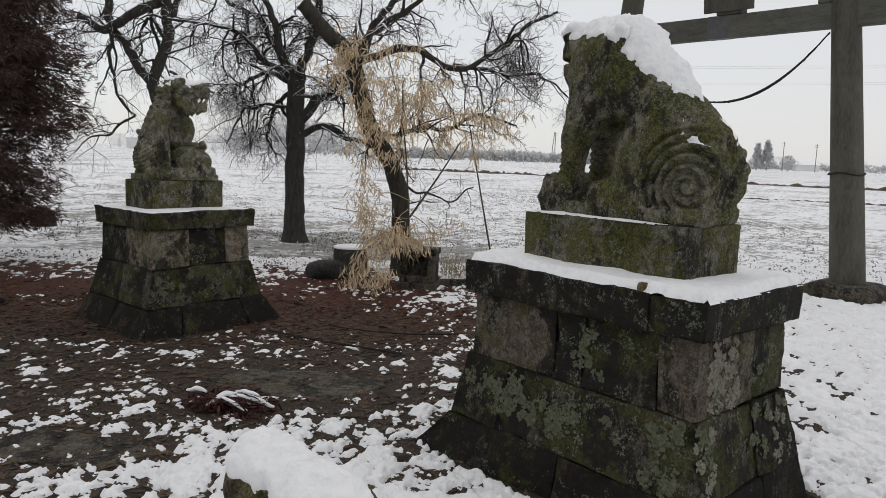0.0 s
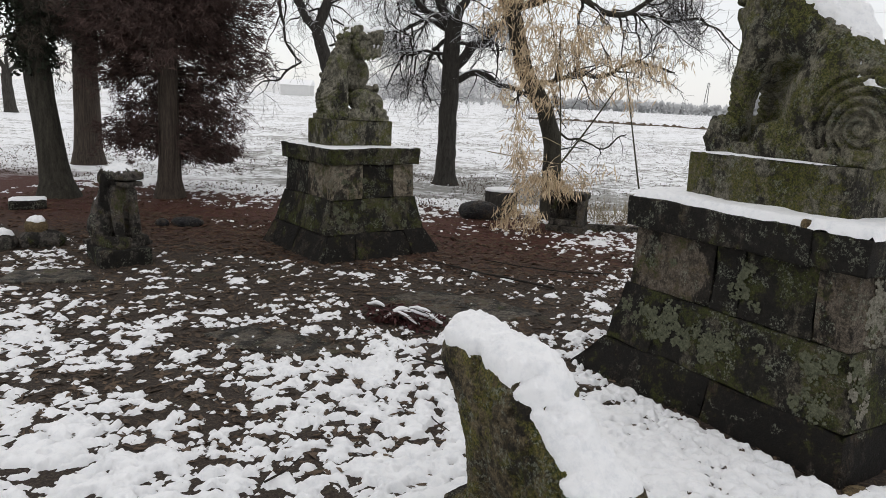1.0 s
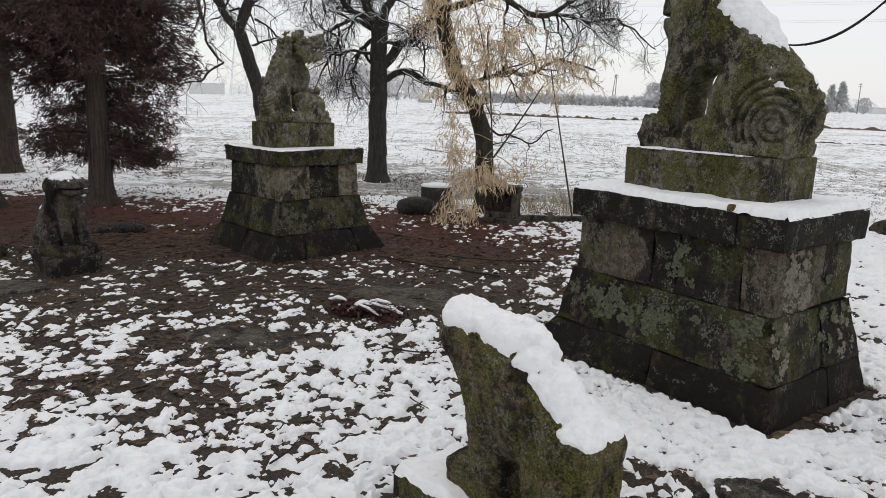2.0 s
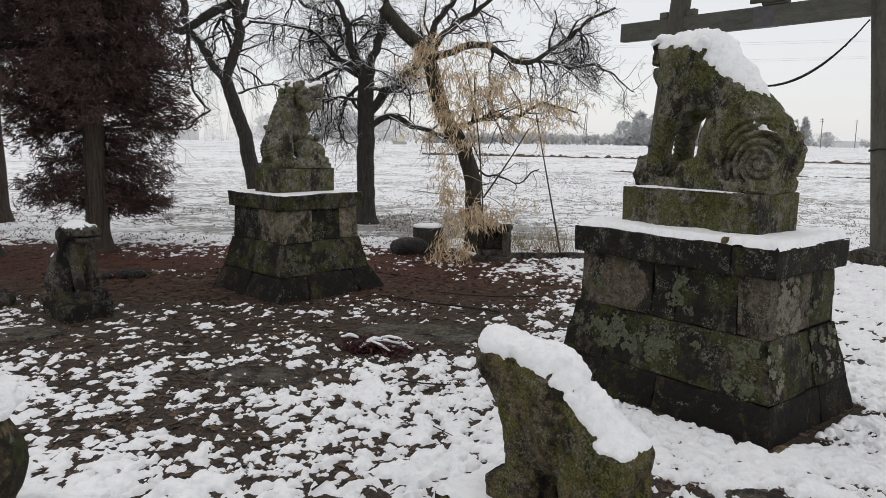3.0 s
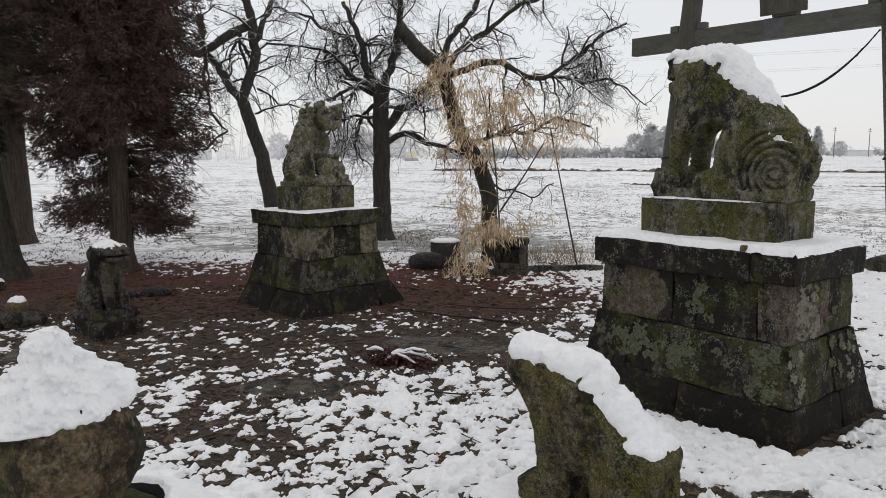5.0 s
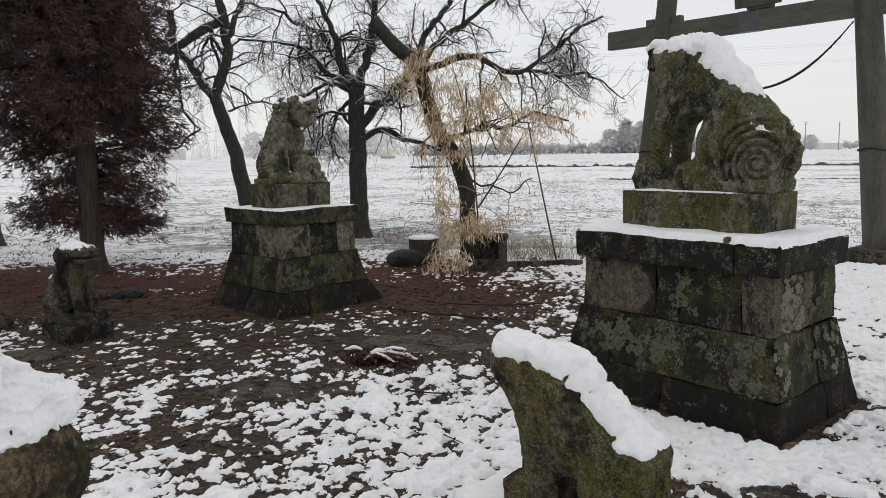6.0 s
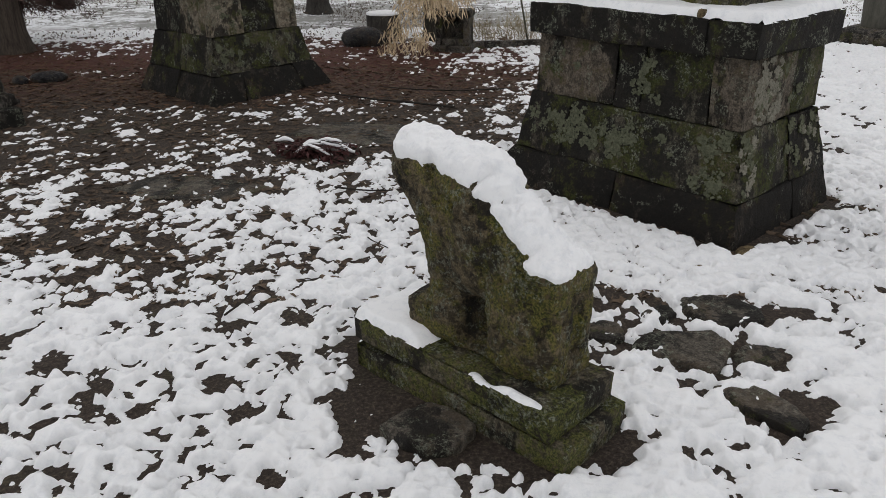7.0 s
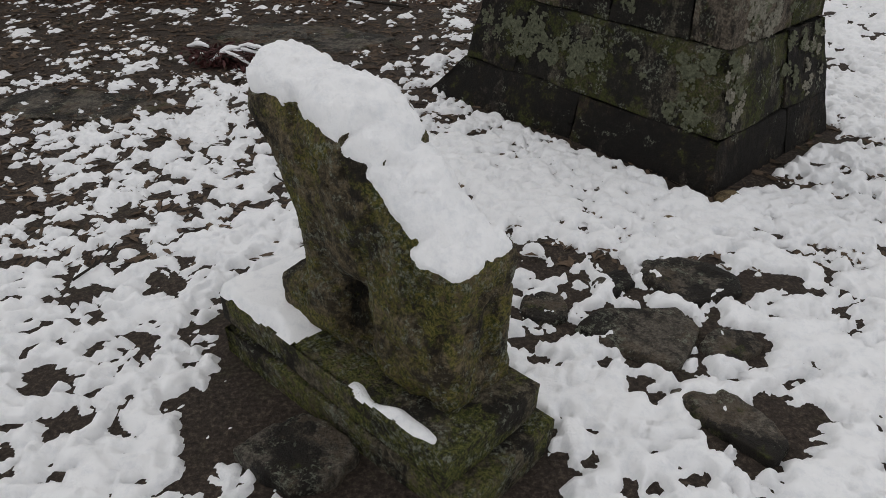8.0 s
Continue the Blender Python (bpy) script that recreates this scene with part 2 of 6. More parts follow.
LICHEN = plain("grey_green_lichen", (0.026, 0.03, 0.018), (0.165, 0.172, 0.112), 60, 0.9)
LICHEN_PALE = plain("pale_crusty_lichen", (0.07, 0.066, 0.05), (0.30, 0.285, 0.23), 70, 0.9)
BARK_DARK = bark("wet_dark_bark", (0.010, 0.009, 0.008), (0.085, 0.078, 0.068), 0.72)
STICK = bark("wet_fallen_wood", (0.010, 0.009, 0.008), (0.045, 0.038, 0.03), 0.0, (3, 3, 3))
TWIG = bark("frosted_twigs", (0.018, 0.016, 0.014), (0.06, 0.052, 0.045), 0.95, (3, 3, 3))
BARK_GREY = bark("grey_bark", (0.009, 0.008, 0.007), (0.085, 0.078, 0.06), 0.5)
BARK_CEDAR = bark("cedar_bark", (0.010, 0.008, 0.007), (0.12, 0.095, 0.075), 0.0, (9, 9, 0.7))
NEEDLES = plain("browned_cedar_needles", (0.03, 0.02, 0.018), (0.125, 0.08, 0.07), 3, 0.9)
NEEDLES_DARK = plain("dark_cedar_needles", (0.022, 0.02, 0.017), (0.09, 0.072, 0.055), 3, 0.9)
IVY = plain("dark_ivy", (0.008, 0.012, 0.007), (0.03, 0.035, 0.02), 12, 0.6)
DRY_LEAF = plain("dry_bamboo_leaves", (0.42, 0.31, 0.185), (0.80, 0.66, 0.47), 6, 0.8)
BAMBOO = plain("green_grey_bamboo", (0.03, 0.03, 0.018), (0.085, 0.08, 0.05), 20, 0.6)
POST = plain("weathered_gate_timber", (0.035, 0.034, 0.028), (0.11, 0.105, 0.085), 5, 0.75, 0.006, (1, 1, 0.25))
BEAM = plain("weathered_gate_beam", (0.05, 0.05, 0.042), (0.13, 0.128, 0.108), 5, 0.75, 0.006, (0.3, 1, 1))
BAND = plain("dull_metal_band", (0.06, 0.06, 0.062), (0.12, 0.12, 0.125), 12, 0.5)
ROPE = plain("black_rope", (0.01, 0.01, 0.01), (0.035, 0.033, 0.03), 60, 0.8)
RED_LEAF = plain("red_brown_leaves", (0.022, 0.008, 0.008), (0.085, 0.028, 0.026), 40, 0.7)
LITTER = plain("leaf_litter", (0.03, 0.015, 0.010), (0.15, 0.085, 0.05), 3, 0.8)
LITTER_DARK = plain("dark_leaf_litter", (0.013, 0.009, 0.007), (0.15, 0.105, 0.07), 5, 0.8)
STRAW = plain("dry_straw_grass", (0.16, 0.13, 0.08), (0.40, 0.34, 0.22), 4, 0.8)
WOOD_CUT = plain("cut_wood", (0.03, 0.026, 0.022), (0.10, 0.085, 0.07), 9, 0.8)


def frosted(name, a, c, scale):
    """Rimed far twigs, haze put into the pale colour; translucent, lit alike both sides."""
    m = plain(name, a, c, scale, 0.95, 0.1)
    nt = m.node_tree
    b = nt.nodes["Principled BSDF"]
    tr = nt.nodes.new("ShaderNodeBsdfTranslucent")
    nt.links.new(b.inputs["Base Color"].links[0].from_socket, tr.inputs["Color"])
    mix = nt.nodes.new("ShaderNodeMixShader")
    mix.inputs[0].default_value = 0.5
    nt.links.new(b.outputs[0], mix.inputs[1])
    nt.links.new(tr.outputs[0], mix.inputs[2])
    nt.links.new(mix.outputs[0], nt.nodes["Material Output"].inputs["Surface"])
    return m


# Haze is mixed into these pale frost colours; the farther woods get more.
FROST_HAZE = frosted("frost_and_haze_far_trees", (0.60, 0.605, 0.61), (0.68, 0.685, 0.69), 0.35)
FROST_HAZE_FAR = frosted("frost_and_haze_distant_woods", (0.80, 0.80, 0.805), (0.85, 0.85, 0.855), 0.12)
# Paled towards the sky: haze put into the steel's colour.
STEEL = plain("haze_paled_galvanised_steel", (0.74, 0.75, 0.76), (0.82, 0.83, 0.84), 2, 0.6)
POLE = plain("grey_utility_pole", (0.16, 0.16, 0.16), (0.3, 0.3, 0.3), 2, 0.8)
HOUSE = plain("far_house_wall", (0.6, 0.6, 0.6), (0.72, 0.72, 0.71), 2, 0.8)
# Distance haze put into the digger's paint and rubber as a paler tone.
YELLOW = plain("haze_paled_yellow_machine_paint", (0.62, 0.58, 0.45), (0.70, 0.66, 0.54), 2, 0.6)
RUBBER = plain("haze_paled_rubber", (0.35, 0.35, 0.35), (0.45, 0.45, 0.45), 6, 0.8)


# ---- ground, fields and lying snow ----
def ground_z(x, y):
    near = 0.012 * (noise2(x * 1.3, y * 1.3, 1) - 0.5) + 0.010 * (noise2(x * 6, y * 6, 2) - 0.5)
    field = step(np.asarray(y, float), 10, 22) * (0.10 * (noise2(x * 0.5, y * 0.9, 3) - 0.5) + 0.05 * (noise2(x * 2.2, y * 2.6, 4) - 0.5))
    return near + field


def grid_faces(nx, ny):
    i = np.arange(nx * ny).reshape(nx, ny)
    return np.stack([i[:-1, :-1], i[1:, :-1], i[1:, 1:], i[:-1, 1:]], -1).reshape(-1, 4)


def ground():
    far = np.geomspace(0.08, 700, 60).cumsum()
    far = far[far < 1400]
    xs = np.concatenate([-8 - far[::-1], np.arange(-8, 6.01, 0.1), 6.1 + far])
    ys = np.concatenate([-3 - far[::-1], np.arange(-3, 11.01, 0.1), 11.1 + far])
    X, Y = np.meshgrid(xs, ys, indexing="ij")
    V = np.stack([X, Y, ground_z(X, Y)], -1).reshape(-1, 3)
    tagged(part("ground", array_mesh("ground", V, grid_faces(len(xs), len(ys)), EARTH)),
           "dark damp earth with leaf litter running into snowy fields", "ground", kind="structure")


ground()

BARE = [(0.54, 1.76, 0.20, 0.15, 0.22), (0.77, 2.03, 0.22, 0.12, 0.2), (0.80, 1.70, 0.10, 0.08, 0.22), (0.70, 1.36, 0.14, 0.13, 0.22), (0.84, 1.38, 0.1, 0.14, 0.16), (0.27, 1.88, 0.10, 0.12, 0.2),
        (0.42, 2.15, 0.18, 0.14, 0.2), (0.5, 1.53, 0.09, 0.06, 0.26), (-0.45, 1.34, 0.20, 0.17, 0.30), (-0.57, 1.5, 0.14, 0.12, 0.24), (-0.2, 1.12, 0.18, 0.08, 0.16), (0.16, 1.2, 0.12, 0.07, 0.2), (-1.33, 4.3, 0.4, 0.3, 0.12),
        (-0.85, 4.75, 0.9, 0.45, 0.13), (-1.9, 3.55, 0.55, 0.22, 0.14), (0.05, 5.2, 0.5, 0.3, 0.06), (1.18, 2.72, 0.2, 0.1, 0.16), (1.75, 3.3, 0.2, 0.16, 0.16)]
PEDESTALS = [(-2.443, 6.529, 49.6, 0.66, 0.65), (0.902, 3.541, -48.5, 0.79, 0.535), (-0.27, 1.525, 136.4, 0.43, 0.19), (-4.07, 5.12, -42, 0.32, 0.24)]


def snow_grain(X, Y):
    X, Y = X + 0.05 * noise2(X / 0.12, Y / 0.12, 14), Y + 0.05 * noise2(X / 0.12, Y / 0.12, 15)
    out = 0
    for weight, size, turn, k in ((0.10, 0.50, 0.3, 5), (0.19, 0.16, 1.1, 11), (0.29, 0.062, 2.0, 6), (0.22, 0.036, 2.9, 7), (0.15, 0.021, 0.7, 13), (0.09, 0.013, 1.6, 17)):
        c, sn = math.cos(turn), math.sin(turn)
        out = out + weight * noise2((X * c - Y * sn) / size, (X * sn + Y * c) / (0.85 * size), k)
    return out


_r = np.random.default_rng(12)
SNOW_RANK = np.quantile(snow_grain(_r.uniform(-8, 8, 60000), _r.uniform(-2, 10, 60000)), np.linspace(0, 1, 41))


def snow_depth(X, Y):
    px = np.clip(X, -7.5, -1.2)
    dy = Y - 6.5
    d = np.maximum(np.hypot(X - px, np.where(dy > 0, dy * 0.5, dy)) + 0.9 * (noise2(X * 0.9, Y * 1.4, 21) - 0.5), 0)
    cover = 0.02 + 0.82 * (1 - np.exp(-(d / 2.5) ** 2.3)) + 0.12 * step(X, -0.6, 0.6) * step(-Y, -4.5, -3.0)
    cover = cover - 0.28 * np.exp(-(((X + 2.6) / 1.4) ** 2 + ((Y - 2.2) / 1.0) ** 2))
    cover = cover - 0.25 * step(-X, 0.6, 1.7) * step(Y, 1.9, 2.8) * step(5.5 - Y, 0, 1.5)
    cover = np.maximum(cover, 0.77 * step(X, 1.2, 2.2))
    cover = np.maximum(cover, 0.75 * step(Y, 8.9, 10.0))
    cover = np.minimum(cover, 0.88)
    n = snow_grain(X, Y) - 0.13 * step(0.08 - cover, 0.0, 0.08)
    n = n - 0.15 * step(noise2(X / 0.07, Y / 0.06, 31), 0.80, 0.90) * step(cover, 0.55, 0.75)
    for x, y, a, b, k in BARE:
        wx, wy = X + 1.1 * a * (noise2(X / a * 1.3, Y / b * 1.3, 22) - 0.5), Y + 1.1 * b * (noise2(X / a * 1.3, Y / b * 1.3, 23) - 0.5)
        n = n - k * np.exp(-(((wx - x) / a) ** 2 + ((wy - y) / b) ** 2) ** 2)
    for x, y, yaw, a, b in PEDESTALS:
        c, s = np.cos(np.radians(yaw)), np.sin(np.radians(yaw))
        u, v = (X - x) * c + (Y - y) * s, -(X - x) * s + (Y - y) * c
        out = np.hypot(np.maximum(np.abs(u) - a, 0), np.maximum(np.abs(v) - b, 0))
        n = n - 0.35 * (1 - step(out, 0.0, 0.07)) * (0.6 + 0.8 * noise2(X / 0.2, Y / 0.2, 8))
    t = np.interp(1 - np.clip(cover, 0.02, 0.98), np.linspace(0, 1, 41), SNOW_RANK) - 0.012 * np.clip(1.6 * cover - 0.35, 0, 1)
    deep = np.clip((n - t) / 0.17, 0, 1) ** 0.65
    return deep * (0.019 + 0.015 * cover) + 0.009 * deep * noise2(X / 0.10, Y / 0.10, 9) + 0.012 * deep * (noise2(X / 0.034, Y / 0.031, 10) - 0.35) + 0.006 * deep * (noise2(X / 0.017, Y / 0.017, 16) - 0.5)


def snow_sheet(name, x0, x1, y0, y1, cell, hole=None):
    xs, ys = np.arange(x0, x1, cell), np.arange(y0, y1, cell)
    X, Y = np.meshgrid(xs, ys, indexing="ij")
    D = snow_depth(X, Y)
    if hole:
        inside = (X > hole[0]) & (X < hole[1] - cell) & (Y > hole[2]) & (Y < hole[3] - cell)
        D = np.where(inside, 0, D)
    V = np.stack([X, Y, ground_z(X, Y) + D - 0.004], -1).reshape(-1, 3)
    F = grid_faces(len(xs), len(ys))
    F = F[(D.ravel()[F] > 0.0015).any(1)]
    used = np.unique(F)
    remap = np.zeros(len(V), int)
    remap[used] = np.arange(len(used))
    return array_mesh(name, V[used], remap[F], SNOW)


NEAR = (-2.4, 2.4, 0.5, 4.4)
tagged(part("lying_snow", snow_sheet("lying_snow", *NEAR, 0.008)), "thin patchy wet snow lying on dark leaf litter", "snow", kind="stuff")
tagged(part("lying_snow", snow_sheet("lying_snow", -8.0, 6.4, -0.2, 10.4, 0.0165, NEAR)), "scattered patches of snow on bare earth under trees", "snow", kind="stuff")


tagged(part("lying_snow", snow_sheet("lying_snow", -8.0, 6.4, -6.0, -0.12, 0.06)), "patchy snow on the ground behind the viewpoint", "snow", kind="stuff")


def litter():
    """Small fallen leaves and bits of bark on the bare ground."""
    rng = np.random.default_rng(11)
    for name, mat, n, box, label in (("leaf_litter", LITTER_DARK, 18000, (-5.5, 2.2, 2.1, 7.5), "dark brown fallen leaves scattered over damp earth"),
                                     ("red_leaf_litter", LITTER, 14000, (-7.5, 2.0, 5.6, 9.8), "reddish brown cedar litter under the trees")):
        x, y = rng.uniform(box[0], box[1], n), rng.uniform(box[2], box[3], n)
        a, L, w = rng.uniform(0, 6.28, n), rng.uniform(0.012, 0.05, n), rng.uniform(0.004, 0.014, n)
        z = ground_z(x, y) + 0.003
        up = rng.uniform(-0.5, 0.9, (n, 4)) * 0.014
        ux, uy = np.cos(a), np.sin(a)
        P = [np.stack([x + s * L * ux + q * w * -uy, y + s * L * uy + q * w * ux, z + np.maximum(up[:, k], 0)], -1)
             for k, (s, q) in enumerate(((-1, 0), (0, -1), (1, 0), (0, 1)))]
        V = np.stack(P, 1).reshape(-1, 3)
        tagged(part(name, array_mesh(name, V, np.arange(4 * n).reshape(-1, 4), mat, False)), label, "leaves", kind="stuff")


litter()


# ---- cut stones ----
def stone_block(name, half, material, shape=None, cuts=7, round_to=0.02, rough=0.006, seed=0, worn=0.0):
    """A block with rounded, uneven faces. shape maps its places (in -1..1) to where they stand."""
    hx, hy, hz = half
    lines = []
    for h in half:
        e = min(round_to / h, 0.45)
        lines.append(np.unique(np.concatenate([[-1, -1 + e * 0.45, -1 + e], np.linspace(-1 + e, 1 - e, cuts), [1 - e, 1 - e * 0.45, 1]])))
    V, F, n0 = [], [], 0
    for axis in range(3):
        i, j = (axis + 1) % 3, (axis + 2) % 3
        A, B = np.meshgrid(lines[i], lines[j], indexing="ij")
        for side in (-1, 1):
            P = np.zeros(A.shape + (3,))
            P[..., axis], P[..., i], P[..., j] = side, A, B
            f = grid_faces(len(lines[i]), len(lines[j])) + n0
            V.append(P.reshape(-1, 3))
            F.append(f if side > 0 else f[:, ::-1])
            n0 += A.size
    V, F = np.concatenate(V), np.concatenate(F)
    key = np.round(V * 1e5).astype(int)
    _, first, inv = np.unique(key, axis=0, return_index=True, return_inverse=True)
    V, F = V[first], inv.ravel()[F]
    Pm = V * np.array(half)
    inner = np.array(half) - round_to
    C = np.clip(Pm, -inner, inner)
    off = Pm - C
    ln = np.linalg.norm(off, axis=1, keepdims=True)
    N = np.where(ln > 1e-9, off / np.maximum(ln, 1e-9), 0)
    Pm = C + round_to * N
    W = noise3(Pm, 3.2, seed) * 1.2 + noise3(Pm, 9, seed + 1) * 0.8 + noise3(Pm, 28, seed + 2) * 0.45 + noise3(Pm, 60, seed + 4) * 0.3 - 1.4
    corner = (np.abs(V) > 0.86).sum(1) >= 2
    Pm = Pm + N * (W * rough * 2.0)[:, None] - N * (corner * worn * noise3(Pm, 7, seed + 3))[:, None]
    U = Pm / np.array(half)
    return array_mesh(name, shape(U) if shape else Pm, F, material)


def pedestal(name, x, y, yaw, a, b, ap, bp, z, courses, label, plinth_mat):
    """Stone courses with a batter, a cover slab and a plinth. Long blocks lie in two rows; x runs along the near face."""
    th = thing(name, pose(x, y, 0, 0, 0, yaw), label, "pedestal", "pair of guardian pedestals")
    seed = int(abs(x) * 100)
    for c, (z0, z1, o0, o1, cuts, row, mats, piece) in enumerate(courses):
        for r, (v0, v1) in enumerate(((0, row), (row, 1)) if row < 1 else ((0, 1),)):
            js = [0, *cuts[r], 1]
            for k in range(len(js) - 1):
                seed += 1
                u0, u1 = js[k], js[k + 1]

                def shape(U, u0=u0, u1=u1, v0=v0, v1=v1, z0=z0, z1=z1, o0=o0, o1=o1):
                    f = (U + 1) / 2
                    gu, gv = 0.0003 / a, 0.0003 / b
                    fz = f[:, 2]
                    ha, hb = a + o0 + (o1 - o0) * fz, b + o0 + (o1 - o0) * fz
                    fu = u0 + gu + (u1 - u0 - 2 * gu) * f[:, 0]
                    fv = v0 + gv + (v1 - v0 - 2 * gv) * f[:, 1]
                    lean = (z0 < 0) * (1 - fz) * abs(LEAN_SIDE[name]) * np.clip(np.sign(LEAN_SIDE[name]) * (2 * fu - 1), 0, 1)
                    return np.stack([(2 * fu - 1) * (ha + lean), (2 * fv - 1) * (hb + 0.4 * lean), z0 + (z1 - z0) * fz], -1)

                half = ((u1 - u0) * a, (v1 - v0) * b, (z1 - z0) / 2)
                me = stone_block(piece, half, mats[(k + r) % len(mats)], shape, 19, 0.004, 0.0065, seed, 0.004)
                part(piece, me, th)
    me = stone_block("plinth", (ap, bp, (z[1] - z[0]) / 2), plinth_mat, None, 12, 0.014, 0.003, seed + 9, 0.008)
    p = part("plinth", me, th, "moss-streaked cut stone plinth")
    p.matrix_local = pose(0, 0, (z[0] + z[1]) / 2)
    return th


LEAN_SIDE = {"guardian_pedestal": -0.17, "guardian_pedestal_far": 0.052}
pedestal("guardian_pedestal", 0.902, 3.541, -48.5, 0.683, 0.434, 0.467, 0.24, (1.043, 1.312), [
    (-0.05, 0.21, 0.095, 0.045, ([0.52], [0.5]), 0.6, [STONE_BASE], "base_block"),
    (0.21, 0.54, 0.04, -0.022, ([0.23], [0.4]), 0.58, [STONE_B, STONE_LICHEN], "course_block"),
    (0.54, 0.877, -0.034, -0.046, ([0.43, 0.56, 0.86], [0.5]), 0.62, [STONE_PALE, STONE_SLAB, STONE_LICHEN, STONE_PALE], "body_block"),
    (0.877, 1.043, 0.0, 0.004, ([0.27, 0.81],), 1, [STONE_SLAB], "cover_slab")],
    "stepped dark stone pedestal with lichen and snow on its ledge", STONE_PLINTH)
far = pedestal("guardian_pedestal_far", -2.443, 6.529, 49.6, 0.501, 0.494, 0.367, 0.202, (1.027, 1.278), [
    (-0.05, 0.235, 0.165, 0.055, ([0.27, 0.77], [0.5]), 0.5, [STONE_BASE], "base_block"),
    (0.235, 0.554, 0.05, -0.02, ([], [0.4]), 0.5, [STONE_LICHEN, STONE_B], "course_block"),
    (0.554, 0.875, -0.03, -0.042, ([0.36, 0.74], [0.5]), 0.5, [STONE_TAN, STONE_SLAB, STONE_TAN], "body_block"),
    (0.875, 1.027, 0.0, 0.004, ([],), 1, [STONE_LICHEN], "cover_slab")],
    "stepped stone pedestal with a dark inset panel, ringed by leaf litter", STONE_PLINTH)
far.name = "guardian_pedestal"


# ---- carved lions: a clay of soft unions and cuts, skinned once ----
class Clay:
    """A block of space from lo to hi; forms are added and cut with soft joints, then skinned with quads."""

    def __init__(self, lo, hi, cell):
        self.lo, self.cell = np.array(lo, np.float32), cell
        ax = [np.arange(a, b, cell, dtype=np.float32) for a, b in zip(lo, hi)]
        self.X, self.Y, self.Z = np.meshgrid(*ax, indexing="ij", sparse=True)
        self.D = np.full([len(a) for a in ax], 1.0, np.float32)

    def add(self, d, k=0.03):
        h = np.clip(0.5 + 0.5 * (self.D - d) / k, 0, 1)
        self.D = self.D * (1 - h) + d * h - k * h * (1 - h)
        return self

    def cut(self, d, k=0.02):
        h = np.clip(0.5 - 0.5 * (self.D + d) / k, 0, 1)
        self.D = self.D * (1 - h) - d * h + k * h * (1 - h)
        return self

    def at(self, c, tilt=0.0, turn=0.0, pair=False):
        x, y, z = self.X - c[0], (np.abs(self.Y) if pair else self.Y) - c[1], self.Z - c[2]
        if turn:
            ct, st = math.cos(radians(turn)), math.sin(radians(turn))
            x, y = x * ct + y * st, y * ct - x * st
        if tilt:
            ct, st = math.cos(radians(tilt)), math.sin(radians(tilt))
            x, z = x * ct + z * st, z * ct - x * st
        return x, y, z

    def egg(self, c, r, tilt=0.0, turn=0.0, pair=False):
        x, y, z = self.at(c, tilt, turn, pair)
        a = np.sqrt((x / r[0]) ** 2 + (y / r[1]) ** 2 + (z / r[2]) ** 2)
        b = np.sqrt((x / r[0] ** 2) ** 2 + (y / r[1] ** 2) ** 2 + (z / r[2] ** 2) ** 2)
        return a * (a - 1) / np.maximum(b, 1e-5)

    def rod(self, p, q, r0, r1, wide=1.0, pair=False):
        x, y, z = self.at(p, 0, 0, pair)
        y = y / wide
        e = np.array(q, float) - np.array(p, float)
        e[1] /= wide
        t = np.clip((x * e[0] + y * e[1] + z * e[2]) / (e @ e), 0, 1)
        return np.sqrt((x - t * e[0]) ** 2 + (y - t * e[1]) ** 2 + (z - t * e[2]) ** 2) - (r0 + (r1 - r0) * t)

    def slab(self, c, half, soft, tilt=0.0, turn=0.0, pair=False):
        x, y, z = self.at(c, tilt, turn, pair)
        a, b, d = np.abs(x) - half[0] + soft, np.abs(y) - half[1] + soft, np.abs(z) - half[2] + soft
        return np.sqrt(np.maximum(a, 0) ** 2 + np.maximum(b, 0) ** 2 + np.maximum(d, 0) ** 2) + np.minimum(np.maximum(np.maximum(a, b), d), 0) - soft

    def skin(self, name, material, rough, seed, relief=None):
        D, S = self.D, self.D < 0
        n = [s - 1 for s in D.shape]
        total, weight = np.zeros(n + [3], np.float32), np.zeros(n, np.float32)
        for axis in range(3):
            for a in (0, 1):
                for b in (0, 1):
                    lo = [0, 0, 0]
                    lo[(axis + 1) % 3], lo[(axis + 2) % 3] = a, b
                    hi = list(lo)
                    hi[axis] = 1
                    s0 = tuple(slice(o, o + m) for o, m in zip(lo, n))
                    s1 = tuple(slice(o, o + m) for o, m in zip(hi, n))
                    hit = S[s0] != S[s1]
                    d0, d1 = D[s0][hit], D[s1][hit]
                    p = np.tile(np.array(lo, np.float32), (len(d0), 1))
                    p[:, axis] = d0 / (d0 - d1)
                    total[hit] += p
                    weight[hit] += 1
        inside = weight > 0
        index = np.full(n, -1)
        index[inside] = np.arange(inside.sum())
        P = (np.argwhere(inside) + total[inside] / weight[inside][:, None]) * self.cell + self.lo
        F = []
        for axis in range(3):
            i, j = (axis + 1) % 3, (axis + 2) % 3
            s0 = [slice(1, m) for m in n]
            s0[axis] = slice(0, n[axis])
            s1 = list(s0)
            s1[axis] = slice(1, n[axis] + 1)
            hit = np.argwhere(S[tuple(s0)] != S[tuple(s1)])
            out = S[tuple(s0)][tuple(hit.T)]
            base = hit + np.array([0 if k == axis else 1 for k in range(3)])
            q = []
            for a, b in ((1, 1), (0, 1), (0, 0), (1, 0)):
                c = base.copy()
                c[:, i] -= a
                c[:, j] -= b
                q.append(index[tuple(c.T)])
            q = np.stack(q, -1)
            F.append(np.where(out[:, None], q, q[:, ::-1]))
        me = array_mesh(name, P, np.concatenate(F), material)
